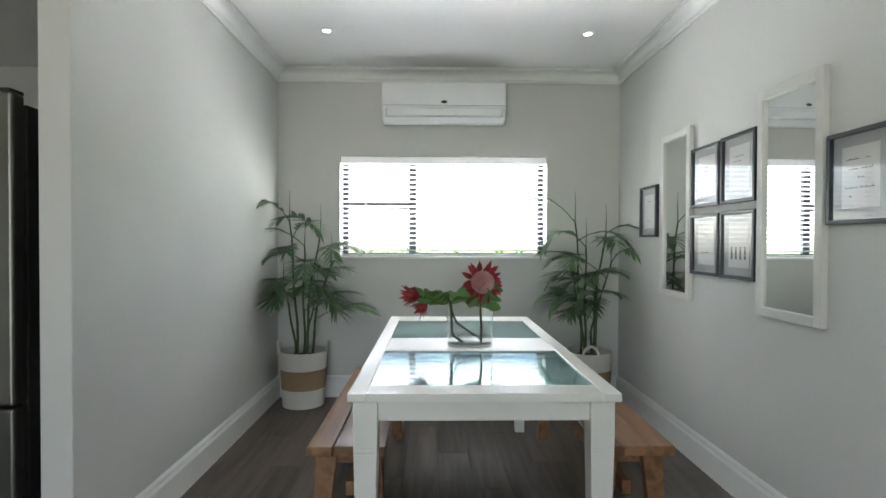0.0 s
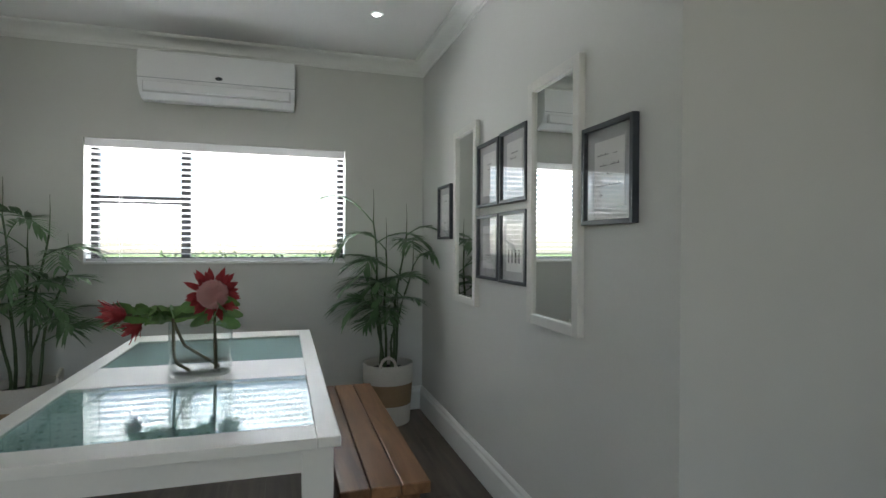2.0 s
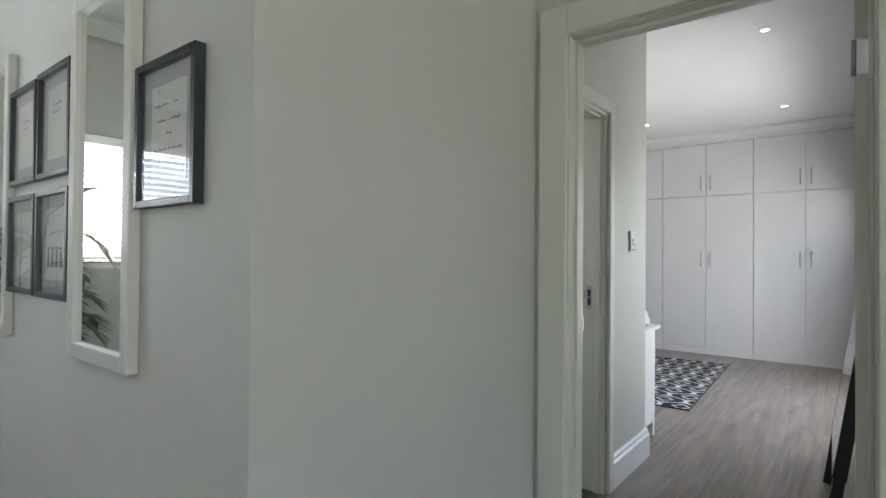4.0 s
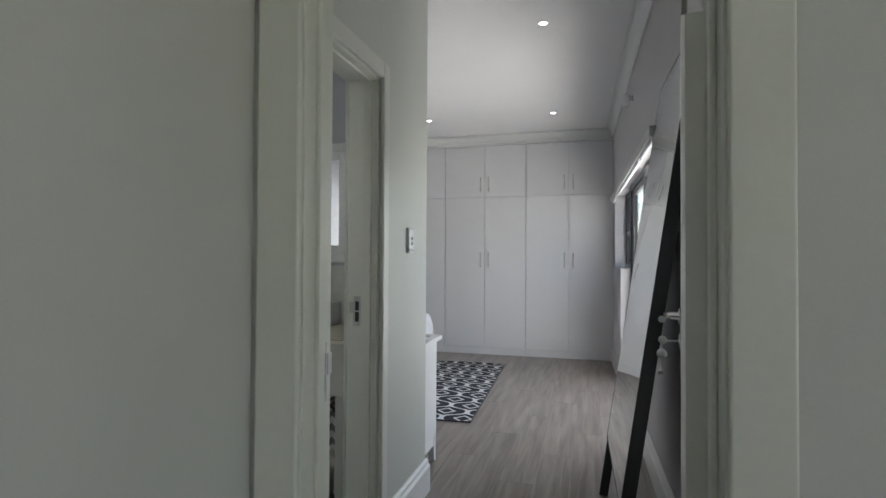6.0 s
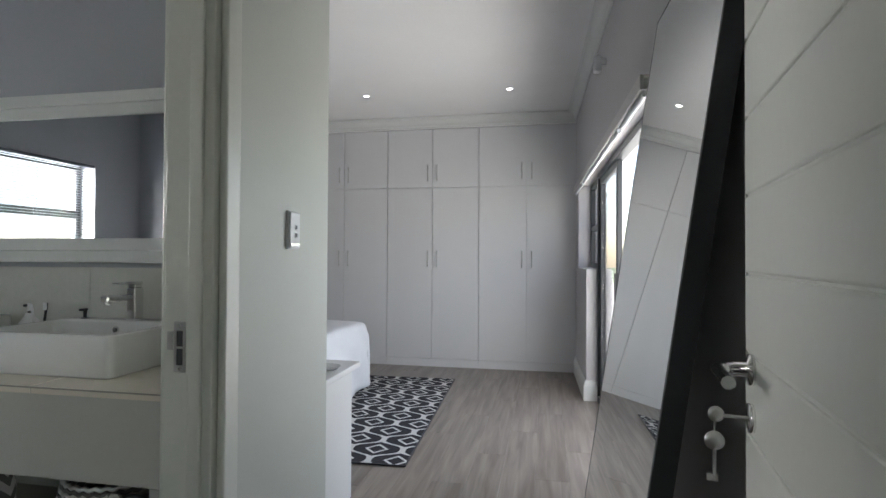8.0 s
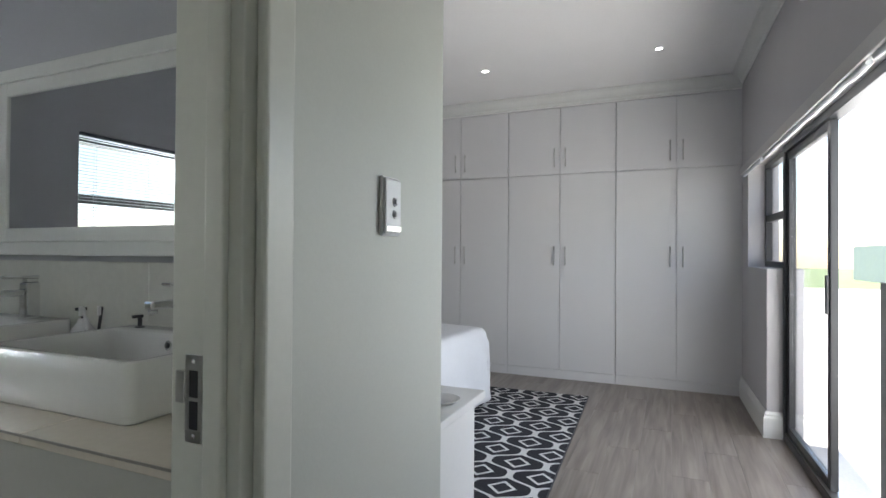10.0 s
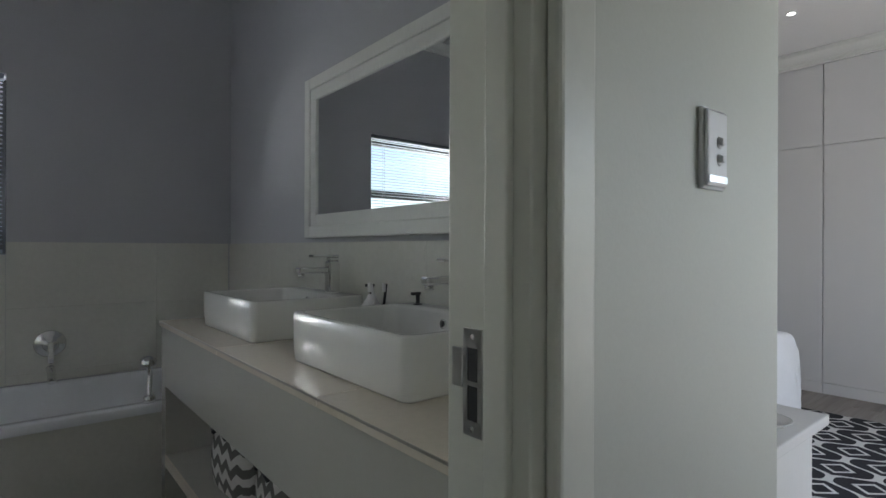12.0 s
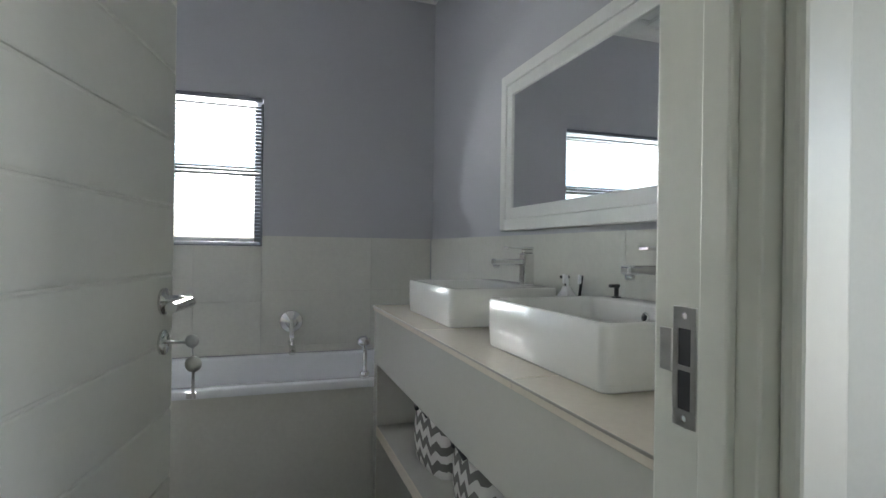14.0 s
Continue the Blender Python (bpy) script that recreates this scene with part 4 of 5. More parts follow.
def strike_plate(name, m, label):
    """A steel strike with two dark slots and a lip; it lies in its xz plane, facing -y, with the lip to +x."""
    t = thing(name, m, label, "strike plate")
    bm = bmesh.new()
    bx(bm, -0.016, -0.0022, -0.0625, 0.016, 0, -0.045, 0.0006)
    bx(bm, -0.016, -0.0022, 0.04, 0.016, 0, 0.0625, 0.0006)
    bx(bm, -0.016, -0.0022, -0.045, -0.009, 0, 0.04)
    bx(bm, 0.009, -0.0022, -0.045, 0.016, 0, 0.04)
    bx(bm, -0.009, -0.0022, -0.004, 0.009, 0, 0.001)
    part("plate", bm, STEEL, t)
    part("slot", box(-0.0088, -0.0012, -0.0448, 0.0088, -0.0002, -0.0042), DARK, t)
    part("slot", box(-0.0088, -0.0012, 0.0012, 0.0088, -0.0002, 0.0398), DARK, t)
    part("lip", bx(bmesh.new(), 0.0162, -0.004, -0.008, 0.034, -0.001, 0.038, 0.001), STEEL, t, "bent steel lip")
    for z in (-0.054, 0.053):
        part("screw", lathe(bmesh.new(), [(0.0005, 0.0024), (0.0036, 0.0024), (0.004, 0.0018)], 10, pose(0, 0, z, 90, 0, 0)), CHROME, t)
    return t


strike_plate("strike_plate", pose(BX1 - 0.007, 2.258, 1.035, 0, 0, -90) @ Matrix.Diagonal((-1, 1, 1, 1)), "brushed steel strike plate on the bathroom door lining")
strike_plate("strike_plate", pose(PX1 - 0.035, PY1, 0.99) @ Matrix.Diagonal((1.1, 1, 1.12, 1)), "brushed steel strike plate on the bedroom door lining")


def switch(m):
    t = thing("light_switch", m, "white two-lever light switch on the hall wall", "switch")
    part("back_plate", box(-0.037, -0.008, 0, 0.037, 0.0, 0.123, 0.003), PLASTIC, t)
    part("cover", box(-0.034, -0.014, 0.004, 0.034, -0.0082, 0.119, 0.004), PLASTIC, t)
    for z in (0.045, 0.071):
        r = part("rocker_well", lathe(bmesh.new(), [(0.001, 0), (0.0095, 0), (0.0095, 0.0012), (0.001, 0.0012)], 18, pose(0.004, -0.0141, z, 90, 0, 0)), PLASTIC, t)
        part("toggle", box(-0.001, -0.021, z - 0.005, 0.009, -0.0154, z + 0.006, 0.002), PLASTIC, r)
    part("label_strip", box(-0.03, -0.0152, 0.01, 0.03, -0.0142, 0.02), CHROME, t)
    return t


switch(pose(5.14, HY, 1.281))


# ---- bedroom ----
def wardrobe(y, label):
    """One two-door bay with a pair of top boxes; y is its right edge, it spans 1.07 to +y. Its front is at x = WF."""
    t = thing("wardrobe", pose(WF, y, 0), label, "wardrobe", "built-in wardrobe bays")
    w = 1.074
    part("carcass", box(0.02, 0.001, 0.0, 0.6, w - 0.001, 2.74), MELAMINE, t)
    part("plinth", box(0.004, 0.001, 0.0, 0.0195, w - 0.001, 0.088, 0.001), MELAMINE, t)
    for z0, z1, hz in ((0.094, 2.051, 1.14), (2.06, 2.736, 2.13)):
        for k in (0, 1):
            y0 = 0.003 + k * w / 2
            d = part("door", box(0, y0, z0, 0.018, y0 + w / 2 - 0.005, z1, 0.0015), MELAMINE, t)
            hy = w / 2 + (0.055 if k else -0.055)
            bm = tube(bmesh.new(), [(-0.028, hy, hz), (-0.028, hy, hz + 0.19)], 0.006, 8)
            for z in (hz + 0.02, hz + 0.17):
                tube(bm, [(0.0, hy, z), (-0.028, hy, z)], 0.005, 8)
            part("handle", bm, STEEL, d, "brushed steel bar handle")
    return t


first = wardrobe(1.04, "white flat-fronted wardrobe bay with steel bar handles")
for k in range(1, 4):
    copy_thing(first, pose(WF, 1.04 + 1.076 * k, 0))
structure("wardrobe_filler", box(WF + 0.002, 0.9, 0, WF + 0.5, 1.036, CB), PAINT_BED, "painted filler wall beside the wardrobes", "wall")
structure("wardrobe_bulkhead", box(WF + 0.003, 1.037, 2.742, WF + 0.6, 5.9, CB), CEILING, "white bulkhead above the wardrobes", "ceiling")


def rug():
    """A flat woven rug; its trellis is a woven colour pattern."""
    m = mat("trellis_rug", (0.5, 0.5, 0.5), 0.95, var=0.1, fine=220, bump=0.5)
    nt = m.node_tree
    co = nt.nodes.new("ShaderNodeTexCoord")
    sep = nt.nodes.new("ShaderNodeSeparateXYZ")
    nt.links.new(co.outputs["Object"], sep.inputs[0])

    def math_(op, a, b=0.0, c=0.0):
        n = nt.nodes.new("ShaderNodeMath")
        n.operation = op
        for i, v in enumerate((a, b, c)):
            if isinstance(v, (int, float)):
                n.inputs[i].default_value = v
            else:
                nt.links.new(v, n.inputs[i])
        return n.outputs[0]
    u = math_("MULTIPLY", sep.outputs["X"], math.tau / 0.36)
    # ogee lines that meet in turn, with a diamond in every eye
    p = math_("PINGPONG", math_("DIVIDE", sep.outputs["Y"], 0.345), 0.5)
    q = math_("MULTIPLY_ADD", math_("SINE", math_("MULTIPLY", math_("COSINE", u), 1.5)), 0.25 / math.sin(1.5), 0.25)
    lattice = math_("LESS_THAN", math_("ABSOLUTE", math_("SUBTRACT", p, q)), 0.058)
    up = math_("PINGPONG", math_("DIVIDE", sep.outputs["X"], 0.36 / 2), 1.0)
    d1 = math_("MULTIPLY_ADD", p, 2.0, up)
    near = math_("MINIMUM", d1, math_("SUBTRACT", 2.0, d1))
    ring = math_("MULTIPLY", math_("GREATER_THAN", near, 0.33), math_("LESS_THAN", near, 0.47))
    mask = math_("MAXIMUM", lattice, ring)
    mix = nt.nodes.new("ShaderNodeMix")
    mix.data_type = "RGBA"
    nt.links.new(mask, mix.inputs["Factor"])
    mix.inputs["A"].default_value, mix.inputs["B"].default_value = (0.022, 0.022, 0.028, 1), (0.68, 0.68, 0.66, 1)
    hsv = [n for n in nt.nodes if n.type == "HUE_SAT"][0]
    nt.links.new(mix.outputs["Result"], hsv.inputs["Color"])
    t = thing("rug", pose(7.76, 3.0, 0, 0, 0, 2.2), "black and white trellis-patterned woven rug under the bed", "rug")
    part("woven_field", box(-1.14, -0.76, 0.001, 1.14, 0.9, 0.011, 0.003), m, t)
    bm = bmesh.new()
    for x in (-1.144, 1.136):
        bx(bm, x, -0.764, 0.001, x + 0.008, 0.904, 0.0115, 0.002)
    for y in (-0.764, 0.896):
        bx(bm, -1.136, y, 0.001, 1.136, y + 0.008, 0.0115, 0.002)
    part("binding", bm, DARK, t, "narrow black bound edge")
    return t


rug()


def bed():
    t = thing("bed", pose(7.5, 4.09, 0), "double bed made with a plain white hanging duvet", "bed")
    part("base", box(-0.78, -1.0, 0.08, 0.78, 1.0, 0.34, 0.02), FABRIC_WHITE, t)
    part("mattress", box(-0.79, -1.01, 0.341, 0.79, 1.01, 0.58, 0.05, 4), LINEN, t)
    for x in (-0.7, 0.7):
        for y in (-0.9, 0.9):
            part("leg", lathe(bmesh.new(), [(0.025, 0.0), (0.03, 0.08)], 14, Matrix.Translation((x, y, 0.0115))), DARK, t)
    # duvet: a sheet that lies on the mattress, rounds over its edge and hangs in soft folds
    bm = bmesh.new()
    nx, ny = 56, 64
    grid = []
    for i in range(nx + 1):
        row = []
        for j in range(ny + 1):
            a, b = -1.44 + 2.88 * i / nx, -1.62 + 2.6 * j / ny
            ex, ey = max(0, abs(a) - 0.80), max(0, -b - 1.02)
            over = math.hypot(ex, ey)
            z = 0.635 - (over if over < 1e-6 else 0.06 * (1 - math.cos(min(over / 0.1, 1) * math.pi / 2)) + max(0, over - 0.08))
            push = 0.055 * min(1, over / 0.14) + 0.02 * math.sin(9 * (a + b) + 3 * a) * min(1, over / 0.3)
            x = max(-0.80, min(0.80, a)) + (ex / over * push * math.copysign(1, a) if over else 0)
            y = max(-1.02, b) - (ey / over * push if over else 0)
            z += 0.012 * noise.noise(Vector((a * 3, b * 3, 0))) + 0.006 * noise.noise(Vector((a * 9, b * 9, 4)))
            row.append(bm.verts.new((x, y, max(z, 0.06 + 0.015 * noise.noise(Vector((a * 5, b * 5, 1)))))))
        grid.append(row)
    for i in range(nx):
        for j in range(ny):
            f = bm.faces.new((grid[i][j], grid[i + 1][j], grid[i + 1][j + 1], grid[i][j + 1]))
            f.smooth = True
    d = part("duvet", bm, LINEN, t, "plain white cotton duvet")
    so = d.modifiers.new("thick", "SOLIDIFY")
    so.thickness, so.offset = 0.02, 1
    return t


bed()


def chest():
    t = thing("chest_of_drawers", pose(5.44, 2.2, 0), "white painted chest of drawers against the bedroom wall", "chest of drawers")
    d, w, h = 0.44, 1.1, 0.745
    part("top", box(0.016, 0.02, h, d + 0.045, w + 0.03, h + 0.027, 0.004), CHEST_WHITE, t)
    part("side_panel", box(0.018, 0.045, 0.16, d, 0.065, h - 0.001, 0.002), CHEST_WHITE, t)
    part("side_panel", box(0.018, w - 0.02, 0.16, d, w, h - 0.001, 0.002), CHEST_WHITE, t)
    part("back_panel", box(0.018, 0.066, 0.16, 0.03, w - 0.021, h - 0.001), CHEST_WHITE, t)
    for k in range(3):
        z = 0.17 + k * 0.19
        for j in (0, 1):
            y0 = 0.068 + j * (w - 0.09) / 2
            dr = part("drawer", box(0.1, y0, z, d + 0.004, y0 + (w - 0.1) / 2, z + 0.182, 0.003), CHEST_WHITE, t)
            part("knob", lathe(bmesh.new(), [(0.006, 0), (0.006, 0.012), (0.014, 0.02), (0.012, 0.026), (0.002, 0.028)], 14, pose(d + 0.004, y0 + (w - 0.1) / 4, z + 0.09, 0, 90, 0)), CHROME, dr)
    for x in (0.03, d - 0.04):
        for y in (0.046, w - 0.05):
            bm = bmesh.new()
            bx(bm, x, y, 0.0, x + 0.038, y + 0.038, 0.16, 0.004)
            part("leg", bm, CHEST_WHITE, t)
    part("end_bracket", box(0.06, 0.047, 0.1, d - 0.045, 0.063, 0.159, 0.003), CHEST_WHITE, t)
    return t


chest()
bowl = thing("trinket_dish", pose(5.72, 2.30, 0.772), "small white ceramic dish on the chest", "dish")
part("dish", lathe(bmesh.new(), [(0.01, 0.0), (0.045, 0.002), (0.06, 0.014), (0.056, 0.014), (0.04, 0.006), (0.01, 0.005)], 24), CERAMIC, bowl)


def leaning_mirror():
    """A tall mirror with a deep black edge leaning against the garden wall, on two short feet."""
    lean = math.degrees(math.atan2(0.32, 2.18))
    t = thing("floor_mirror", pose(5.24, 1.255, 0.0, -lean, 0, 181.5), "tall frameless floor mirror with black edges, leaning on wall", "mirror")
    w, z0, z1 = 0.42, 0.31, 2.17
    bm = ring_frame(bmesh.new(), -w, z0, w, z1, 0.012, -0.012, 0.04, 0.002)
    part("frame", bm, BLACK, t, "deep black metal edge frame")
    part("backing", box(-w + 0.013, 0.012, z0 + 0.013, w - 0.013, 0.03, z1 - 0.013), DARK, t)
    part("mirror_glass", box(-w + 0.0125, -0.0115, z0 + 0.0125, w - 0.0125, -0.004, z1 - 0.0125), MIRROR, t)
    for x in (-w, w - 0.03):
        part("foot", box(x, -0.008, 0.008, x + 0.03, 0.036, z0 - 0.001, 0.002), BLACK, t)
    return t


leaning_mirror()


def garden_door():
    y = -0.13
    t = thing("sliding_door", RW @ pose(D0, y, 0), "black aluminium sliding garden door, one leaf pulled open", "door")
    w, h = D1 - D0, HEAD
    part("outer_frame", ring_frame(bmesh.new(), 0.001, 0.0, w - 0.001, h - 0.002, 0.05, -0.035, 0.035, 0.003), BLACK, t)
    part("track", box(0.05, -0.03, 0.0505, w - 0.05, 0.03, 0.056), STEEL, t)
    for x0, x1, yy in ((w - 1.0, w - 0.052, 0.0),):
        leaf = part("sliding_leaf", ring_frame(bmesh.new(), x0, 0.058, x1, h - 0.054, 0.05, yy - 0.018, yy + 0.018, 0.003), BLACK, t)
        p = part("pane", box(x0 + 0.055, yy - 0.003, 0.11, x1 - 0.055, yy + 0.003, h - 0.11), PANE, leaf)
        p.visible_shadow = False
    part("lock", box(w - 0.99, 0.0185, 0.95, w - 0.965, 0.034, 1.15, 0.003), DARK, t)
    return t


garden_door()
for x0, x1 in ((W0, D0), (D1, W1)):
    window_set("window_garden", RW @ pose(x0 + 0.002, -0.17, SILL + 0.002), x1 - x0 - 0.004, HEAD - SILL - 0.004, [(0.045, 0.36, x1 - x0 - 0.05, 0.41)], BLACK, "black aluminium side window beside the garden door")


def pelmet():
    """A board over the opening's head with gathered fabric blinds hanging under it."""
    t = thing("roman_blind", RW @ pose(W0 - 0.03, 0.0, 1.928), "white pelmet board with gathered fabric blinds above the garden door", "blind")
    l = W1 - W0 + 0.09
    part("fascia", box(0, 0.036, 0.0, l, 0.05, 0.062, 0.003), PELMET, t)
    part("top_board", box(0, 0.001, 0.048, l, 0.0355, 0.062, 0.002), PELMET, t)
    for x in (0.0, l - 0.016):
        part("end_cap", box(x, 0.001, 0.0, x + 0.016, 0.0355, 0.0475, 0.002), PELMET, t)
    random.seed(31)
    for a, b in ((0.03, 0.6), (0.66, 2.6), (2.66, l - 0.03)):
        # folds of cloth, each one a sagging roll of its own depth
        for k in range(3):
            n = max(6, int((b - a) / 0.08))
            pts = [(a + (b - a) * i / n, 0.013 + 0.005 * k + 0.002 * math.sin(i * 1.7 + k), 0.03 - 0.018 * k + 0.002 * math.sin(i * 0.9 + 2 * k) + random.uniform(-0.001, 0.001)) for i in range(n + 1)]
            part("fabric_fold", tube(bmesh.new(), pts, 0.0125, 9), LINEN, t, "gathered white blind fabric")
    return t


pelmet()
sensor = thing("motion_sensor", RW @ pose(3.3, 0, 2.5), "white plastic alarm sensor high on the bedroom wall", "sensor")
part("bracket", box(-0.018, 0.0, 0.02, 0.018, 0.03, 0.06, 0.004), PLASTIC, sensor)
part("housing", box(-0.032, 0.031, -0.03, 0.032, 0.075, 0.075, 0.01, 3), PLASTIC, sensor)
part("lens", box(-0.024, 0.0752, -0.022, 0.024, 0.079, 0.02, 0.001), SLAT, sensor)


# ---- bathroom ----
def tiled(name, m, w, h, label, tw=0.6, th=0.3):
    """A tiled wall face in the xz plane, facing -y: every tile a piece with its own edge, on grout."""
    base = structure(name, box(0, -0.004, 0, w, -0.001, h), TILE_GROUT, label, "wall tiles", m)
    made = {}
    z = h
    while z > 0.02:
        z0 = max(0, z - th)
        x = 0.0
        while x < w - 0.02:
            x1 = min(w, x + tw)
            key = (round(x1 - x, 3), round(z - z0, 3))
            if key not in made:
                bm = box(0.0007, -0.009, 0.0007, key[0] - 0.0007, -0.004, key[1] - 0.0007, 0.0005, 1)
                me = bpy.data.meshes.new("tile")
                bm.to_mesh(me)
                bm.free()
                me.materials.append(TILE)
                made[key] = me
            ob = new("tile", made[key])
            ob.parent = base
            ob.matrix_local = Matrix.Translation((x, 0, z0))
            x = x1
        z = z0
    return base


TZ = 1.214
tiled("tiles_bath_left_of_window", pose(2.905, BB, 0), 0.455, TZ, "beige gloss wall tiles beside the bathroom window")
tiled("tiles_bath_under_window", pose(3.361, BB, 0), 0.938, 1.156, "beige gloss wall tiles under the bathroom window")
tiled("tiles_bath_right_of_window", pose(4.30, BB, 0), 0.96, TZ, "beige gloss wall tiles above the bath")
tiled("tiles_bath_vanity", pose(BR - 0.013, BB - 0.012, 0, 0, 0, -90), BB - BT - 0.02, TZ, "beige gloss wall tiles behind the basins")
tiled("tiles_bath_side", pose(2.902, BT + 0.02, 0, 0, 0, 90), BB - BT - 0.04, TZ, "beige gloss wall tiles on the side wall")


def vanity():
    t = thing("vanity_unit", pose(4.775, 2.32, 0), "greige gloss vanity with a deep drawer front and open shelf", "vanity")
    l, d = 1.79, 0.48
    part("drawer_front", box(0.0, 0.0, 0.657, 0.018, l, 0.884, 0.002), VANITY, t)
    part("drawer_box", box(0.0185, 0.02, 0.657, d, l - 0.02, 0.883), VANITY, t)
    for y0 in (0.0, l - 0.06):
        part("end_panel", box(0.001, y0, 0.0, d, y0 + 0.06, 0.656, 0.002), VANITY, t)
    part("shelf", box(0.004, 0.0605, 0.36, d, l - 0.0605, 0.395, 0.002), VANITY, t)
    part("shelf_nosing", box(0.0005, 0.0605, 0.352, 0.0035, l - 0.0605, 0.397, 0.001), COUNTER, t)
    part("back_panel", box(d - 0.012, 0.0605, 0.396, d - 0.002, l - 0.0605, 0.656), VANITY, t)
    part("plinth", box(0.05, 0.0605, 0.0, 0.07, l - 0.0605, 0.06), VANITY, t)
    return t


vanity()
ct = thing("countertop", pose(4.767, 2.315, 0.8845), "cream tiled countertop along the vanity, thin joints", "countertop")
y = 0.0
for k, ln in enumerate((0.43, 0.63, 0.74)):
    part("tile", box(0.0, y, 0.0, 0.49, y + ln - 0.003, 0.0205, 0.0015), COUNTER, ct)
    y += ln
part("joint", box(0.002, 0.002, 0.001, 0.488, 1.797, 0.018), GROUT, ct)
part("edge_trim", box(-0.0032, 0.0, 0.0155, -0.0004, 1.797, 0.0205, 0.001), EDGE_TRIM, ct, "narrow brown-grey metal edge strip")


def basin(y, label):
    """A rectangular countertop basin, 0.50 wide, 0.39 deep, with a tap ledge at its back."""
    t = thing("basin", pose(4.866, y, 0.9055), label, "basin", "countertop basins")
    w, d, h = 0.505, 0.39, 0.124

    def loop(x0, x1, y0, y1, z, r, n=5):
        pts = []
        for cx, cy, a0 in ((x1 - r, y1 - r, 0), (x0 + r, y1 - r, 90), (x0 + r, y0 + r, 180), (x1 - r, y0 + r, 270)):
            pts += [(cx + r * math.cos(radians(a0 + 90 * k / n)), cy + r * math.sin(radians(a0 + 90 * k / n)), z) for k in range(n + 1)]
        return pts
    loops = [loop(0.006, d, 0.006, w - 0.006, 0.0, 0.02), loop(0.003, d, 0.003, w - 0.003, 0.005, 0.021), loop(0, d, 0, w, 0.05, 0.022), loop(0, d, 0, w, h - 0.005, 0.022),
             loop(0.004, d - 0.002, 0.004, w - 0.004, h, 0.02), loop(0.014, d - 0.085, 0.014, w - 0.014, h, 0.03), loop(0.018, d - 0.09, 0.018, w - 0.018, h - 0.006, 0.03),
             loop(0.035, d - 0.1, 0.035, w - 0.035, 0.04, 0.04), loop(0.06, d - 0.13, 0.06, w - 0.06, 0.022, 0.04)]
    bm = bmesh.new()
    rows = [[bm.verts.new(p) for p in lp] for lp in loops]
    n = len(rows[0])
    for a, b in zip(rows, rows[1:]):
        for k in range(n):
            f = bm.faces.new((a[k], a[(k + 1) % n], b[(k + 1) % n], b[k]))
            f.smooth = True
    bm.faces.new(rows[0][::-1])
    bm.faces.new(rows[-1])
    bmesh.ops.recalc_face_normals(bm, faces=bm.faces[:])
    part("bowl", bm, CERAMIC, t)
    o = part("overflow", lathe(bmesh.new(), [(0.002, 0.0), (0.012, 0.0), (0.013, 0.002), (0.002, 0.003)], 16, pose(d - 0.0935, w / 2, h - 0.03, 0, -82, 0)), CHROME, t)
    part("overflow_hole", lathe(bmesh.new(), [(0.001, 0.0032), (0.008, 0.0032), (0.008, 0.004), (0.001, 0.004)], 14, pose(d - 0.0935, w / 2, h - 0.03, 0, -82, 0)), DARK, o)
    part("drain", lathe(bmesh.new(), [(0.002, 0.0), (0.022, 0.0), (0.022, 0.003), (0.002, 0.004)], 20, Matrix.Translation((0.12, w / 2, 0.0222))), CHROME, t)
    return t


def tap(y, label):
    t = thing("basin_tap", pose(5.212, y, 1.0297), label, "tap", "basin mixer taps")
    part("body", box(-0.022, -0.019, 0.0, 0.022, 0.019, 0.115, 0.006, 3), CHROME, t)
    part("spout", box(-0.135, -0.016, 0.072, -0.021, 0.016, 0.094, 0.006, 3), CHROME, t)
    part("aerator", lathe(bmesh.new(), [(0.002, 0.0), (0.011, 0.0), (0.011, 0.012), (0.002, 0.012)], 14, Matrix.Translation((-0.12, 0, 0.0605))), CHROME, t)
    part("lever", box(-0.085, -0.017, 0.128, 0.02, 0.017, 0.137, 0.003), CHROME, t)
    part("neck", box(-0.016, -0.014, 0.1151, 0.018, 0.014, 0.128, 0.002), CHROME, t)
    return t


basin(3.38, "white rectangular ceramic countertop basin near the bath")
basin(2.588, "white rectangular ceramic countertop basin by the door")
tap(3.53, "chrome mixer tap on the basin ledge, near bath")
tap(2.81, "chrome mixer tap on the basin ledge, by door")


def bath_mirror():
    t = thing("bathroom_mirror", pose(BR - 0.0225, 3.815, 1.232, 0, 0, -90), "wide mirror in a thick white frame above basins", "mirror")
    w, h = 1.3, 0.632
    bm = ring_frame(bmesh.new(), 0, 0, w, h, 0.045, -0.03, -0.0005, 0.004)
    ring_frame(bm, 0.045, 0.045, w - 0.045, h - 0.045, 0.045, -0.024, -0.0005, 0.003)
    part("frame", bm, TRIM, t, "white painted stepped frame")
    part("mirror_glass", box(0.088, -0.017, 0.088, w - 0.088, -0.01, h - 0.088), MIRROR, t)
    return t


bath_mirror()


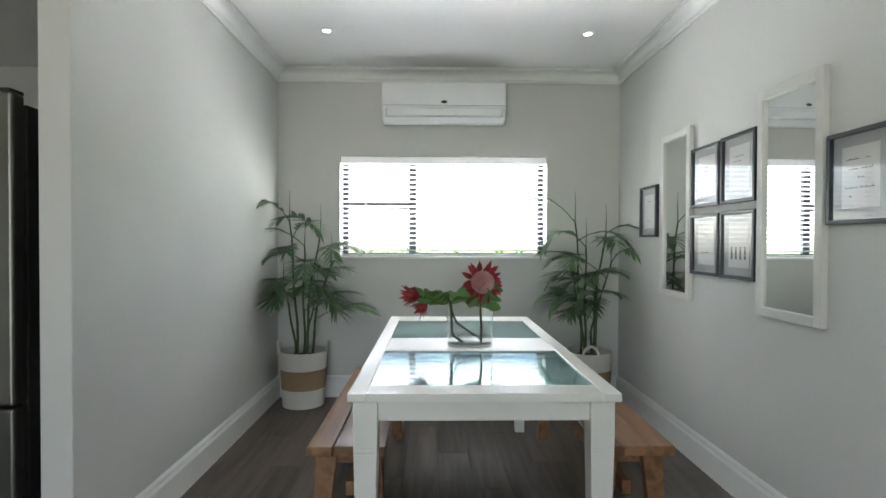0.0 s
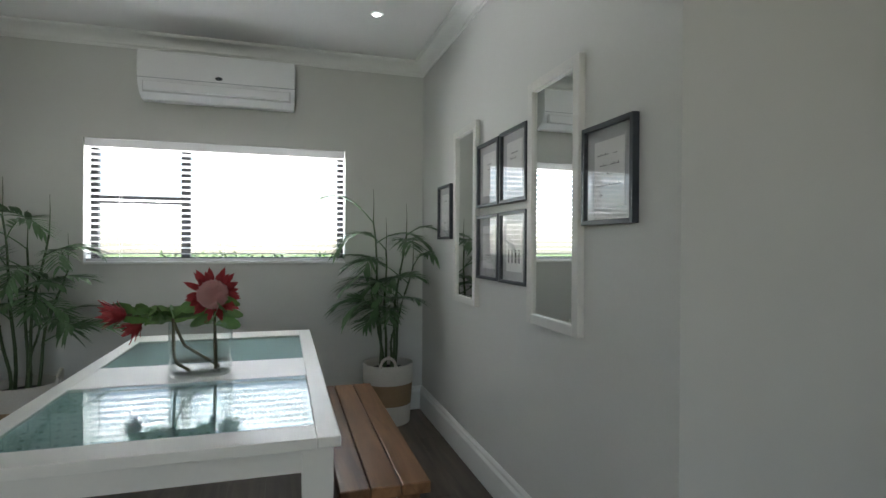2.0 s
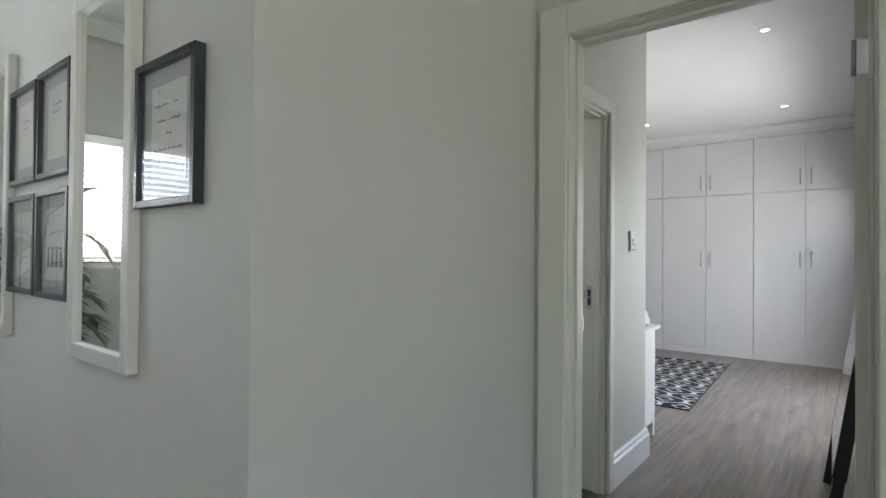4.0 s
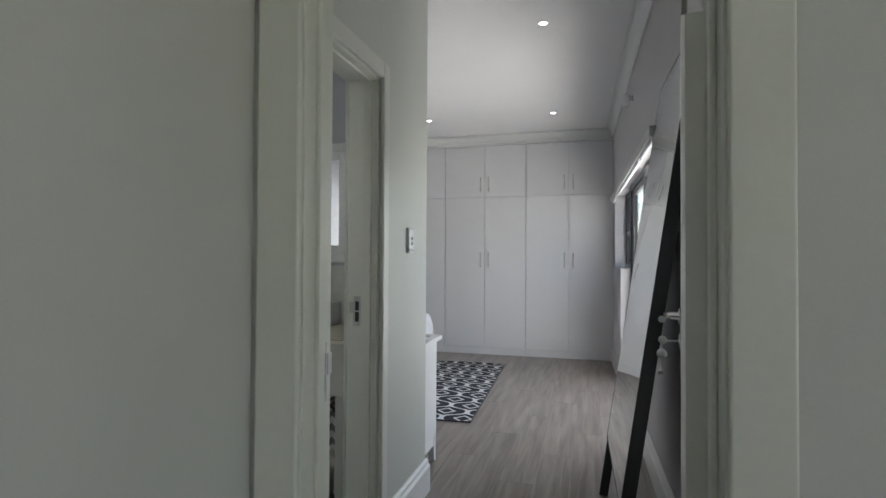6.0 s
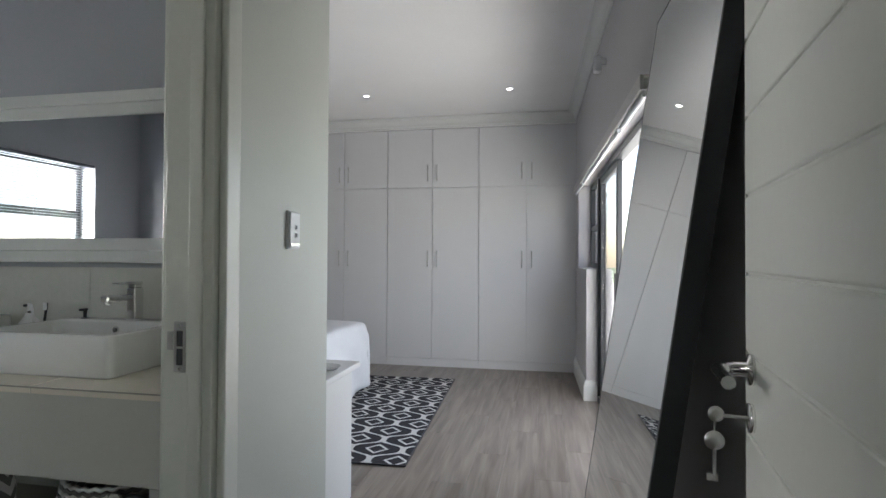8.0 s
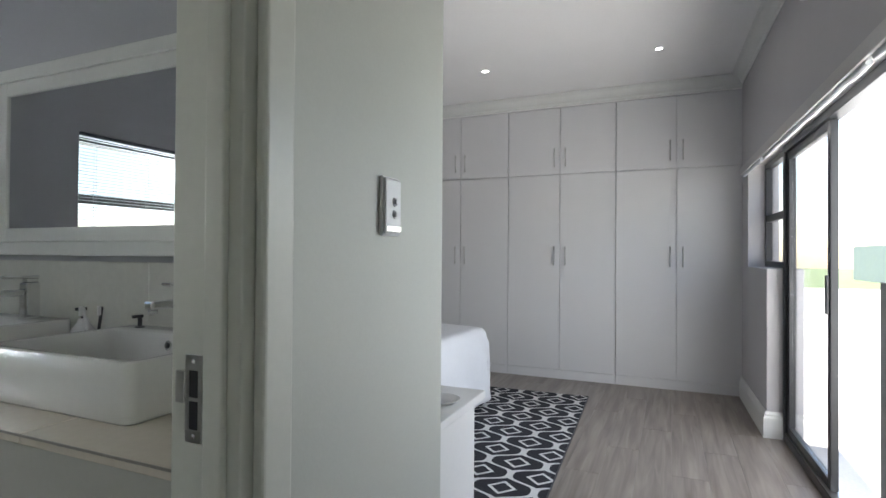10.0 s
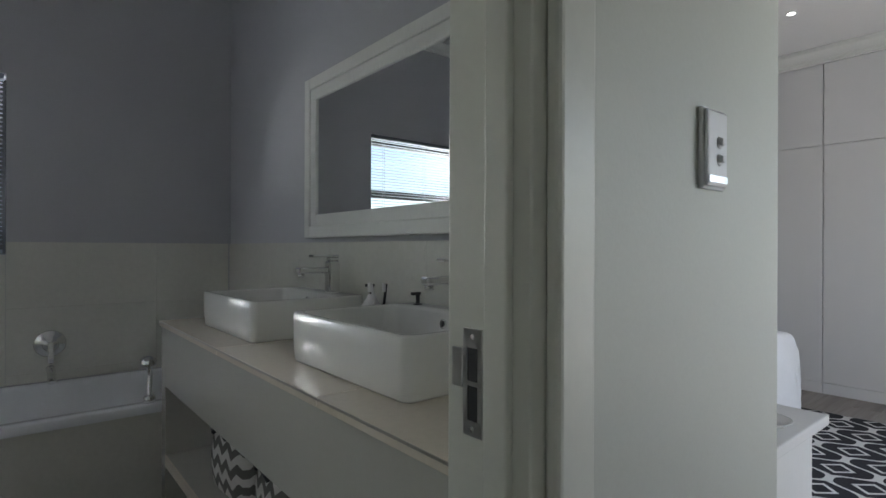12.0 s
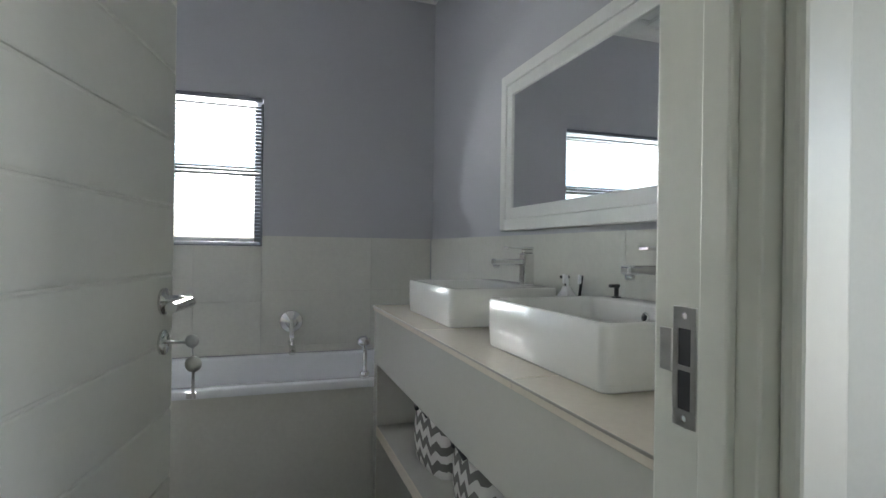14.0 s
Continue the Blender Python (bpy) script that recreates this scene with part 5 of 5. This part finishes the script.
def toothbrush_cup():
    t = thing("toothbrush_cup", pose(5.2, 3.2, 0.9052), "small glass cup holding two toothbrushes on the counter", "cup")
    part("cup", lathe(bmesh.new(), [(0.005, 0.0), (0.03, 0.0), (0.033, 0.09), (0.03, 0.09), (0.027, 0.006), (0.005, 0.006)], 24), VASE_GLASS, t)
    for x, y, m, c in ((-0.01, 0.012, 14, SLAT), (0.012, -0.006, -8, DARK)):
        b = part("toothbrush", tube(bmesh.new(), [(x * 0.4, y * 0.4, 0.008), (x, y, 0.1), (x * 1.6, y * 1.6, 0.175)], 0.0045, 7), c, t)
        part("bristles", bx(bmesh.new(), x * 1.6 - 0.012, y * 1.6 - 0.005, 0.15, x * 1.6 - 0.0045, y * 1.6 + 0.005, 0.178, 0.001), SLAT, b)
    part("brush_stand", lathe(bmesh.new(), [(0.034, 0.0), (0.045, 0.003), (0.044, 0.03), (0.036, 0.03)], 24), DARK, t)
    return t


def dispenser(x, y, label, c, h):
    t = thing("soap_dispenser", pose(x, y, 0.9052), label, "dispenser")
    part("bottle", lathe(bmesh.new(), [(0.01, 0.0), (0.03, 0.0), (0.032, 0.01), (0.032, h - 0.035), (0.016, h - 0.012), (0.012, h)], 22), c, t)
    part("pump", bx(tube(bmesh.new(), [(0, 0, h), (0, 0, h + 0.03)], 0.006, 8), -0.022, -0.006, h + 0.024, 0.008, 0.006, h + 0.033, 0.002), DARK, t, "black pump head")
    return t


toothbrush_cup()
dispenser(5.215, 3.02, "dark glass soap dispenser between the basins", DARK, 0.128)
dispenser(5.2, 3.245, "small pale soap bottle between the basins", SLAT, 0.14)


def woven_basket():
    t = thing("storage_basket", pose(4.985, 2.655, 0.3955), "grey and white woven rope basket on the shelf", "basket")
    for k in range(17):
        z, r = 0.005 + 0.0122 * k, 0.135 + 0.014 * math.sin(k * 0.19)
        pts = [(r * math.cos(a), 1.1 * r * math.sin(a), z + 0.004 + 0.0034 * math.sin(30 * a)) for a in np.linspace(0, math.tau, 121)]
        part("coil", tube(bmesh.new(), pts, 0.0066, 6), FABRIC_GREY if k % 2 else FABRIC_WHITE, t)
    part("base", lathe(bmesh.new(), [(0.02, 0.0), (0.13, 0.0), (0.13, 0.006), (0.02, 0.006)], 28), FABRIC_GREY, t)
    return t


def chevron_bag(y, rz, label, h=0.2):
    """A soft open fabric bag, its chevrons sewn strips on its face, with a dark handle."""
    t = thing("storage_bag", pose(4.94, y, 0.3955, 0, 0, rz), label, "bag", "chevron bags on the shelf")
    w, d = 0.135, 0.09
    bm = bmesh.new()
    n, rows = 40, []
    for z in np.linspace(0, 1, 9):
        row = []
        for k in range(n):
            a = k * math.tau / n
            cx, sy = math.cos(a), math.sin(a)
            r = (abs(cx) ** 4 + abs(sy) ** 4) ** -0.25
            bulge = 1 + 0.08 * math.sin(math.pi * z) + 0.03 * noise.noise(Vector((cx * 2, sy * 2, z * 3 + y)))
            row.append(bm.verts.new((d * r * cx * bulge, w * r * sy * bulge, h * z + (0.012 * math.sin(3 * a) if z == 1 else 0))))
        rows.append(row)
    for a, b in zip(rows, rows[1:]):
        for k in range(n):
            f = bm.faces.new((a[k], a[(k + 1) % n], b[(k + 1) % n], b[k]))
            f.smooth = True
    bm.faces.new(rows[0][::-1])
    body = part("body", bm, CHEVRON, t)
    for s in (-1, 1):
        pts = [(s * (d + 0.012 + 0.014 * math.sin(a)), 0.05 * math.cos(a), h - 0.012 + 0.055 * math.sin(a) * 0.6) for a in np.linspace(0, math.pi, 9)]
        part("handle", tube(bmesh.new(), pts, 0.008, 7), DARK, t, "black webbing handle")
    return t


CHEVRON = mat("chevron_cloth", (0.5, 0.5, 0.5), 0.9, var=0.06, bump=0.3)
nt = CHEVRON.node_tree
tc = nt.nodes.new("ShaderNodeTexCoord")
sp = nt.nodes.new("ShaderNodeSeparateXYZ")
nt.links.new(tc.outputs["Object"], sp.inputs[0])


def node(op, a, b=0.0):
    n = nt.nodes.new("ShaderNodeMath")
    n.operation = op
    for i, v in enumerate((a, b)):
        if isinstance(v, (int, float)):
            n.inputs[i].default_value = v
        else:
            nt.links.new(v, n.inputs[i])
    return n.outputs[0]


zig = node("PINGPONG", node("ADD", sp.outputs["Y"], sp.outputs["X"]), 0.032)
stripe = node("GREATER_THAN", node("SINE", node("MULTIPLY", node("ADD", sp.outputs["Z"], zig), math.tau / 0.062)), 0.0)
mx = nt.nodes.new("ShaderNodeMix")
mx.data_type = "RGBA"
mx.inputs["A"].default_value, mx.inputs["B"].default_value = (0.17, 0.165, 0.155, 1), (0.66, 0.65, 0.62, 1)
nt.links.new(stripe, mx.inputs["Factor"])
nt.links.new(mx.outputs["Result"], [n for n in nt.nodes if n.type == "HUE_SAT"][0].inputs["Color"])
woven_basket()
chevron_bag(2.47, 4, "grey and white chevron fabric bag, black handles", 0.19)
chevron_bag(3.2, -3, "chevron fabric storage bag slumped on the shelf")
chevron_bag(3.585, 5, "chevron fabric storage bag near the bath end")


def bathtub():
    """A built-in tub along the window wall: rim, sloping well, tiled front panel."""
    t = thing("bathtub", pose(2.93, 4.135, 0), "white acrylic built-in bath with a plain tiled front", "bathtub")
    l, w, h = 2.325, 0.71, 0.575

    def lp(x0, x1, y0, y1, z, r, n=5):
        pts = []
        for cx, cy, a0 in ((x1 - r, y1 - r, 0), (x0 + r, y1 - r, 90), (x0 + r, y0 + r, 180), (x1 - r, y0 + r, 270)):
            pts += [(cx + r * math.cos(radians(a0 + 90 * k / n)), cy + r * math.sin(radians(a0 + 90 * k / n)), z) for k in range(n + 1)]
        return pts
    loops = [lp(0.0, l, 0.0, w, h - 0.035, 0.012), lp(0.0, l, 0.0, w, h - 0.006, 0.012), lp(0.006, l - 0.006, 0.006, w - 0.006, h, 0.012), lp(0.06, l - 0.06, 0.06, w - 0.06, h, 0.07),
             lp(0.07, l - 0.07, 0.07, w - 0.07, h - 0.012, 0.08), lp(0.14, l - 0.2, 0.12, w - 0.12, 0.2, 0.1), lp(0.2, l - 0.28, 0.16, w - 0.16, 0.17, 0.1)]
    bm = bmesh.new()
    rows = [[bm.verts.new(p) for p in q] for q in loops]
    n = len(rows[0])
    for a, b in zip(rows, rows[1:]):
        for k in range(n):
            f = bm.faces.new((a[k], a[(k + 1) % n], b[(k + 1) % n], b[k]))
            f.smooth = True
    bm.faces.new(rows[-1])
    bmesh.ops.recalc_face_normals(bm, faces=bm.faces[:])
    part("tub", bm, ACRYLIC, t)
    part("front_panel", box(0.0, 0.012, 0.001, 2.32, 0.03, h - 0.037, 0.001), TILE, t, "beige tiled bath panel")
    part("spout", tube(bmesh.new(), [(1.53, w - 0.002, 0.63), (1.53, w - 0.06, 0.628), (1.53, w - 0.12, 0.61), (1.53, w - 0.135, 0.59)], 0.017, 12), CHROME, t, "chrome bath spout")
    return t


bathtub()
mx_ = thing("bath_mixer", pose(4.459, BB - 0.0095, 0.745), "round chrome bath mixer plate with a lever", "tap")
part("plate", lathe(bmesh.new(), [(0.004, 0.0), (0.06, 0.0), (0.062, 0.004), (0.057, 0.009), (0.03, 0.013), (0.028, 0.045), (0.004, 0.046)], 32, pose(0, 0, 0, 90, 0, 0)), CHROME, mx_)
part("lever", bx(bmesh.new(), -0.012, -0.065, -0.085, 0.012, -0.046, 0.012, 0.005), CHROME, mx_)
sh = thing("hand_shower", pose(4.745, 4.172, 0.5755), "chrome hand shower standing on the bath rim", "shower")
part("holder", lathe(bmesh.new(), [(0.004, 0.0), (0.022, 0.0), (0.022, 0.02), (0.012, 0.03), (0.004, 0.03)], 16), CHROME, sh)
part("handset", tube(bmesh.new(), [(0, 0, 0.03), (0, 0, 0.12), (-0.004, -0.006, 0.16)], 0.009, 10, 0.012), CHROME, sh)
part("head", lathe(bmesh.new(), [(0.004, 0.0), (0.028, 0.0), (0.03, 0.012), (0.014, 0.026), (0.004, 0.026)], 18, pose(-0.008, -0.012, 0.158, 35, 0, 0)), CHROME, sh)

window_set("window_bathroom", pose(3.36, BB + 0.13, 1.158), 0.94, 0.807, [(0.045, 0.389, 0.895, 0.444)], BLACK, "black aluminium bathroom window with a transom")
blind(pose(3.367, BB + 0.03, 1.161), 0.926, 0.801, 0.0195, SLAT_GREY, "open slim aluminium venetian blind in the bathroom window", 0.0, slat=0.025, rail=0.022)


# ---- garden ----
def shrub(x, y, r, h, n, seed, label):
    random.seed(seed)
    t = thing("shrub", pose(x, y, -0.16), label, "shrub", "shrubs along the garden wall")
    part("trunk", tube(bmesh.new(), [(0, 0, 0), (0.04, 0.02, h * 0.3), (0.02, 0.05, h * 0.6)], 0.05, 8, 0.02), STEM, t)
    bm = bmesh.new()
    for k in range(n):
        a, u = random.uniform(0, math.tau), random.random() ** 0.5
        z = random.uniform(0.12, 1.0)
        rr = r * u * (0.55 + 0.6 * math.sin(math.pi * min(1, z * 0.9)))
        c = Vector((rr * math.cos(a), rr * math.sin(a), h * z))
        d = Vector((random.uniform(-1, 1), random.uniform(-1, 1), random.uniform(-0.4, 0.8))).normalized()
        s = d.cross(Vector((0, 0, 1))).normalized() * 0.03
        q = [bm.verts.new(c - d * 0.07), bm.verts.new(c + s), bm.verts.new(c + d * 0.07), bm.verts.new(c - s)]
        bm.faces.new(q)
    part("crown", bm, FOLIAGE, t)
    return t


for k, (x, y) in enumerate(((6.0, -7.6), (7.6, -8.1), (9.3, -7.5), (10.8, -8.0), (12.4, -7.6), (14.0, -8.2))):
    shrub(x, y, 0.9, 1.6 + 0.5 * ((k * 7) % 3), 1500, 20 + k, "leafy green garden shrub against the boundary wall")
for k, (x, y) in enumerate(((0.4, 9.5), (1.9, 9.2), (3.4, 9.8))):
    shrub(x, y, 0.9, 1.3, 900, 40 + k, "leafy green shrub outside the dining window")


# ---- floor planks ----
def planks(name, x0, x1, y0, y1, along_x, material, label, seed):
    """Laminate boards laid in running bond, each a piece with eased edges."""
    random.seed(seed)
    base = structure(name, box(x0, y0, -0.0115, x1, y1, -0.0095), GROUT, label, "floor")
    wide, long = 0.19, 1.285
    meshes = {}
    a0, a1, b0, b1 = (x0, x1, y0, y1) if along_x else (y0, y1, x0, x1)
    b, row = b0, 0
    while b < b1 - 0.01:
        bw = min(wide, b1 - b)
        a = a0 - long * ((row * 0.37) % 1)
        while a < a1 - 0.01:
            s, e = max(a, a0), min(a + long, a1)
            if e - s > 0.02:
                key = (round(e - s, 3), round(bw, 3))
                if key not in meshes:
                    l, w = key[0] - 0.0006, key[1] - 0.0006
                    bm = box(0, 0, -0.009, l, w, 0, 0.0007, 1) if along_x else box(0, 0, -0.009, w, l, 0, 0.0007, 1)
                    me = bpy.data.meshes.new("plank")
                    bm.to_mesh(me)
                    bm.free()
                    me.materials.append(material)
                    meshes[key] = me
                ob = new("plank", meshes[key])
                ob.parent = base
                ob.matrix_local = Matrix.Translation((s, b, 0) if along_x else (b, s, 0))
            a += long
        b, row = b + wide, row + 1
    return base


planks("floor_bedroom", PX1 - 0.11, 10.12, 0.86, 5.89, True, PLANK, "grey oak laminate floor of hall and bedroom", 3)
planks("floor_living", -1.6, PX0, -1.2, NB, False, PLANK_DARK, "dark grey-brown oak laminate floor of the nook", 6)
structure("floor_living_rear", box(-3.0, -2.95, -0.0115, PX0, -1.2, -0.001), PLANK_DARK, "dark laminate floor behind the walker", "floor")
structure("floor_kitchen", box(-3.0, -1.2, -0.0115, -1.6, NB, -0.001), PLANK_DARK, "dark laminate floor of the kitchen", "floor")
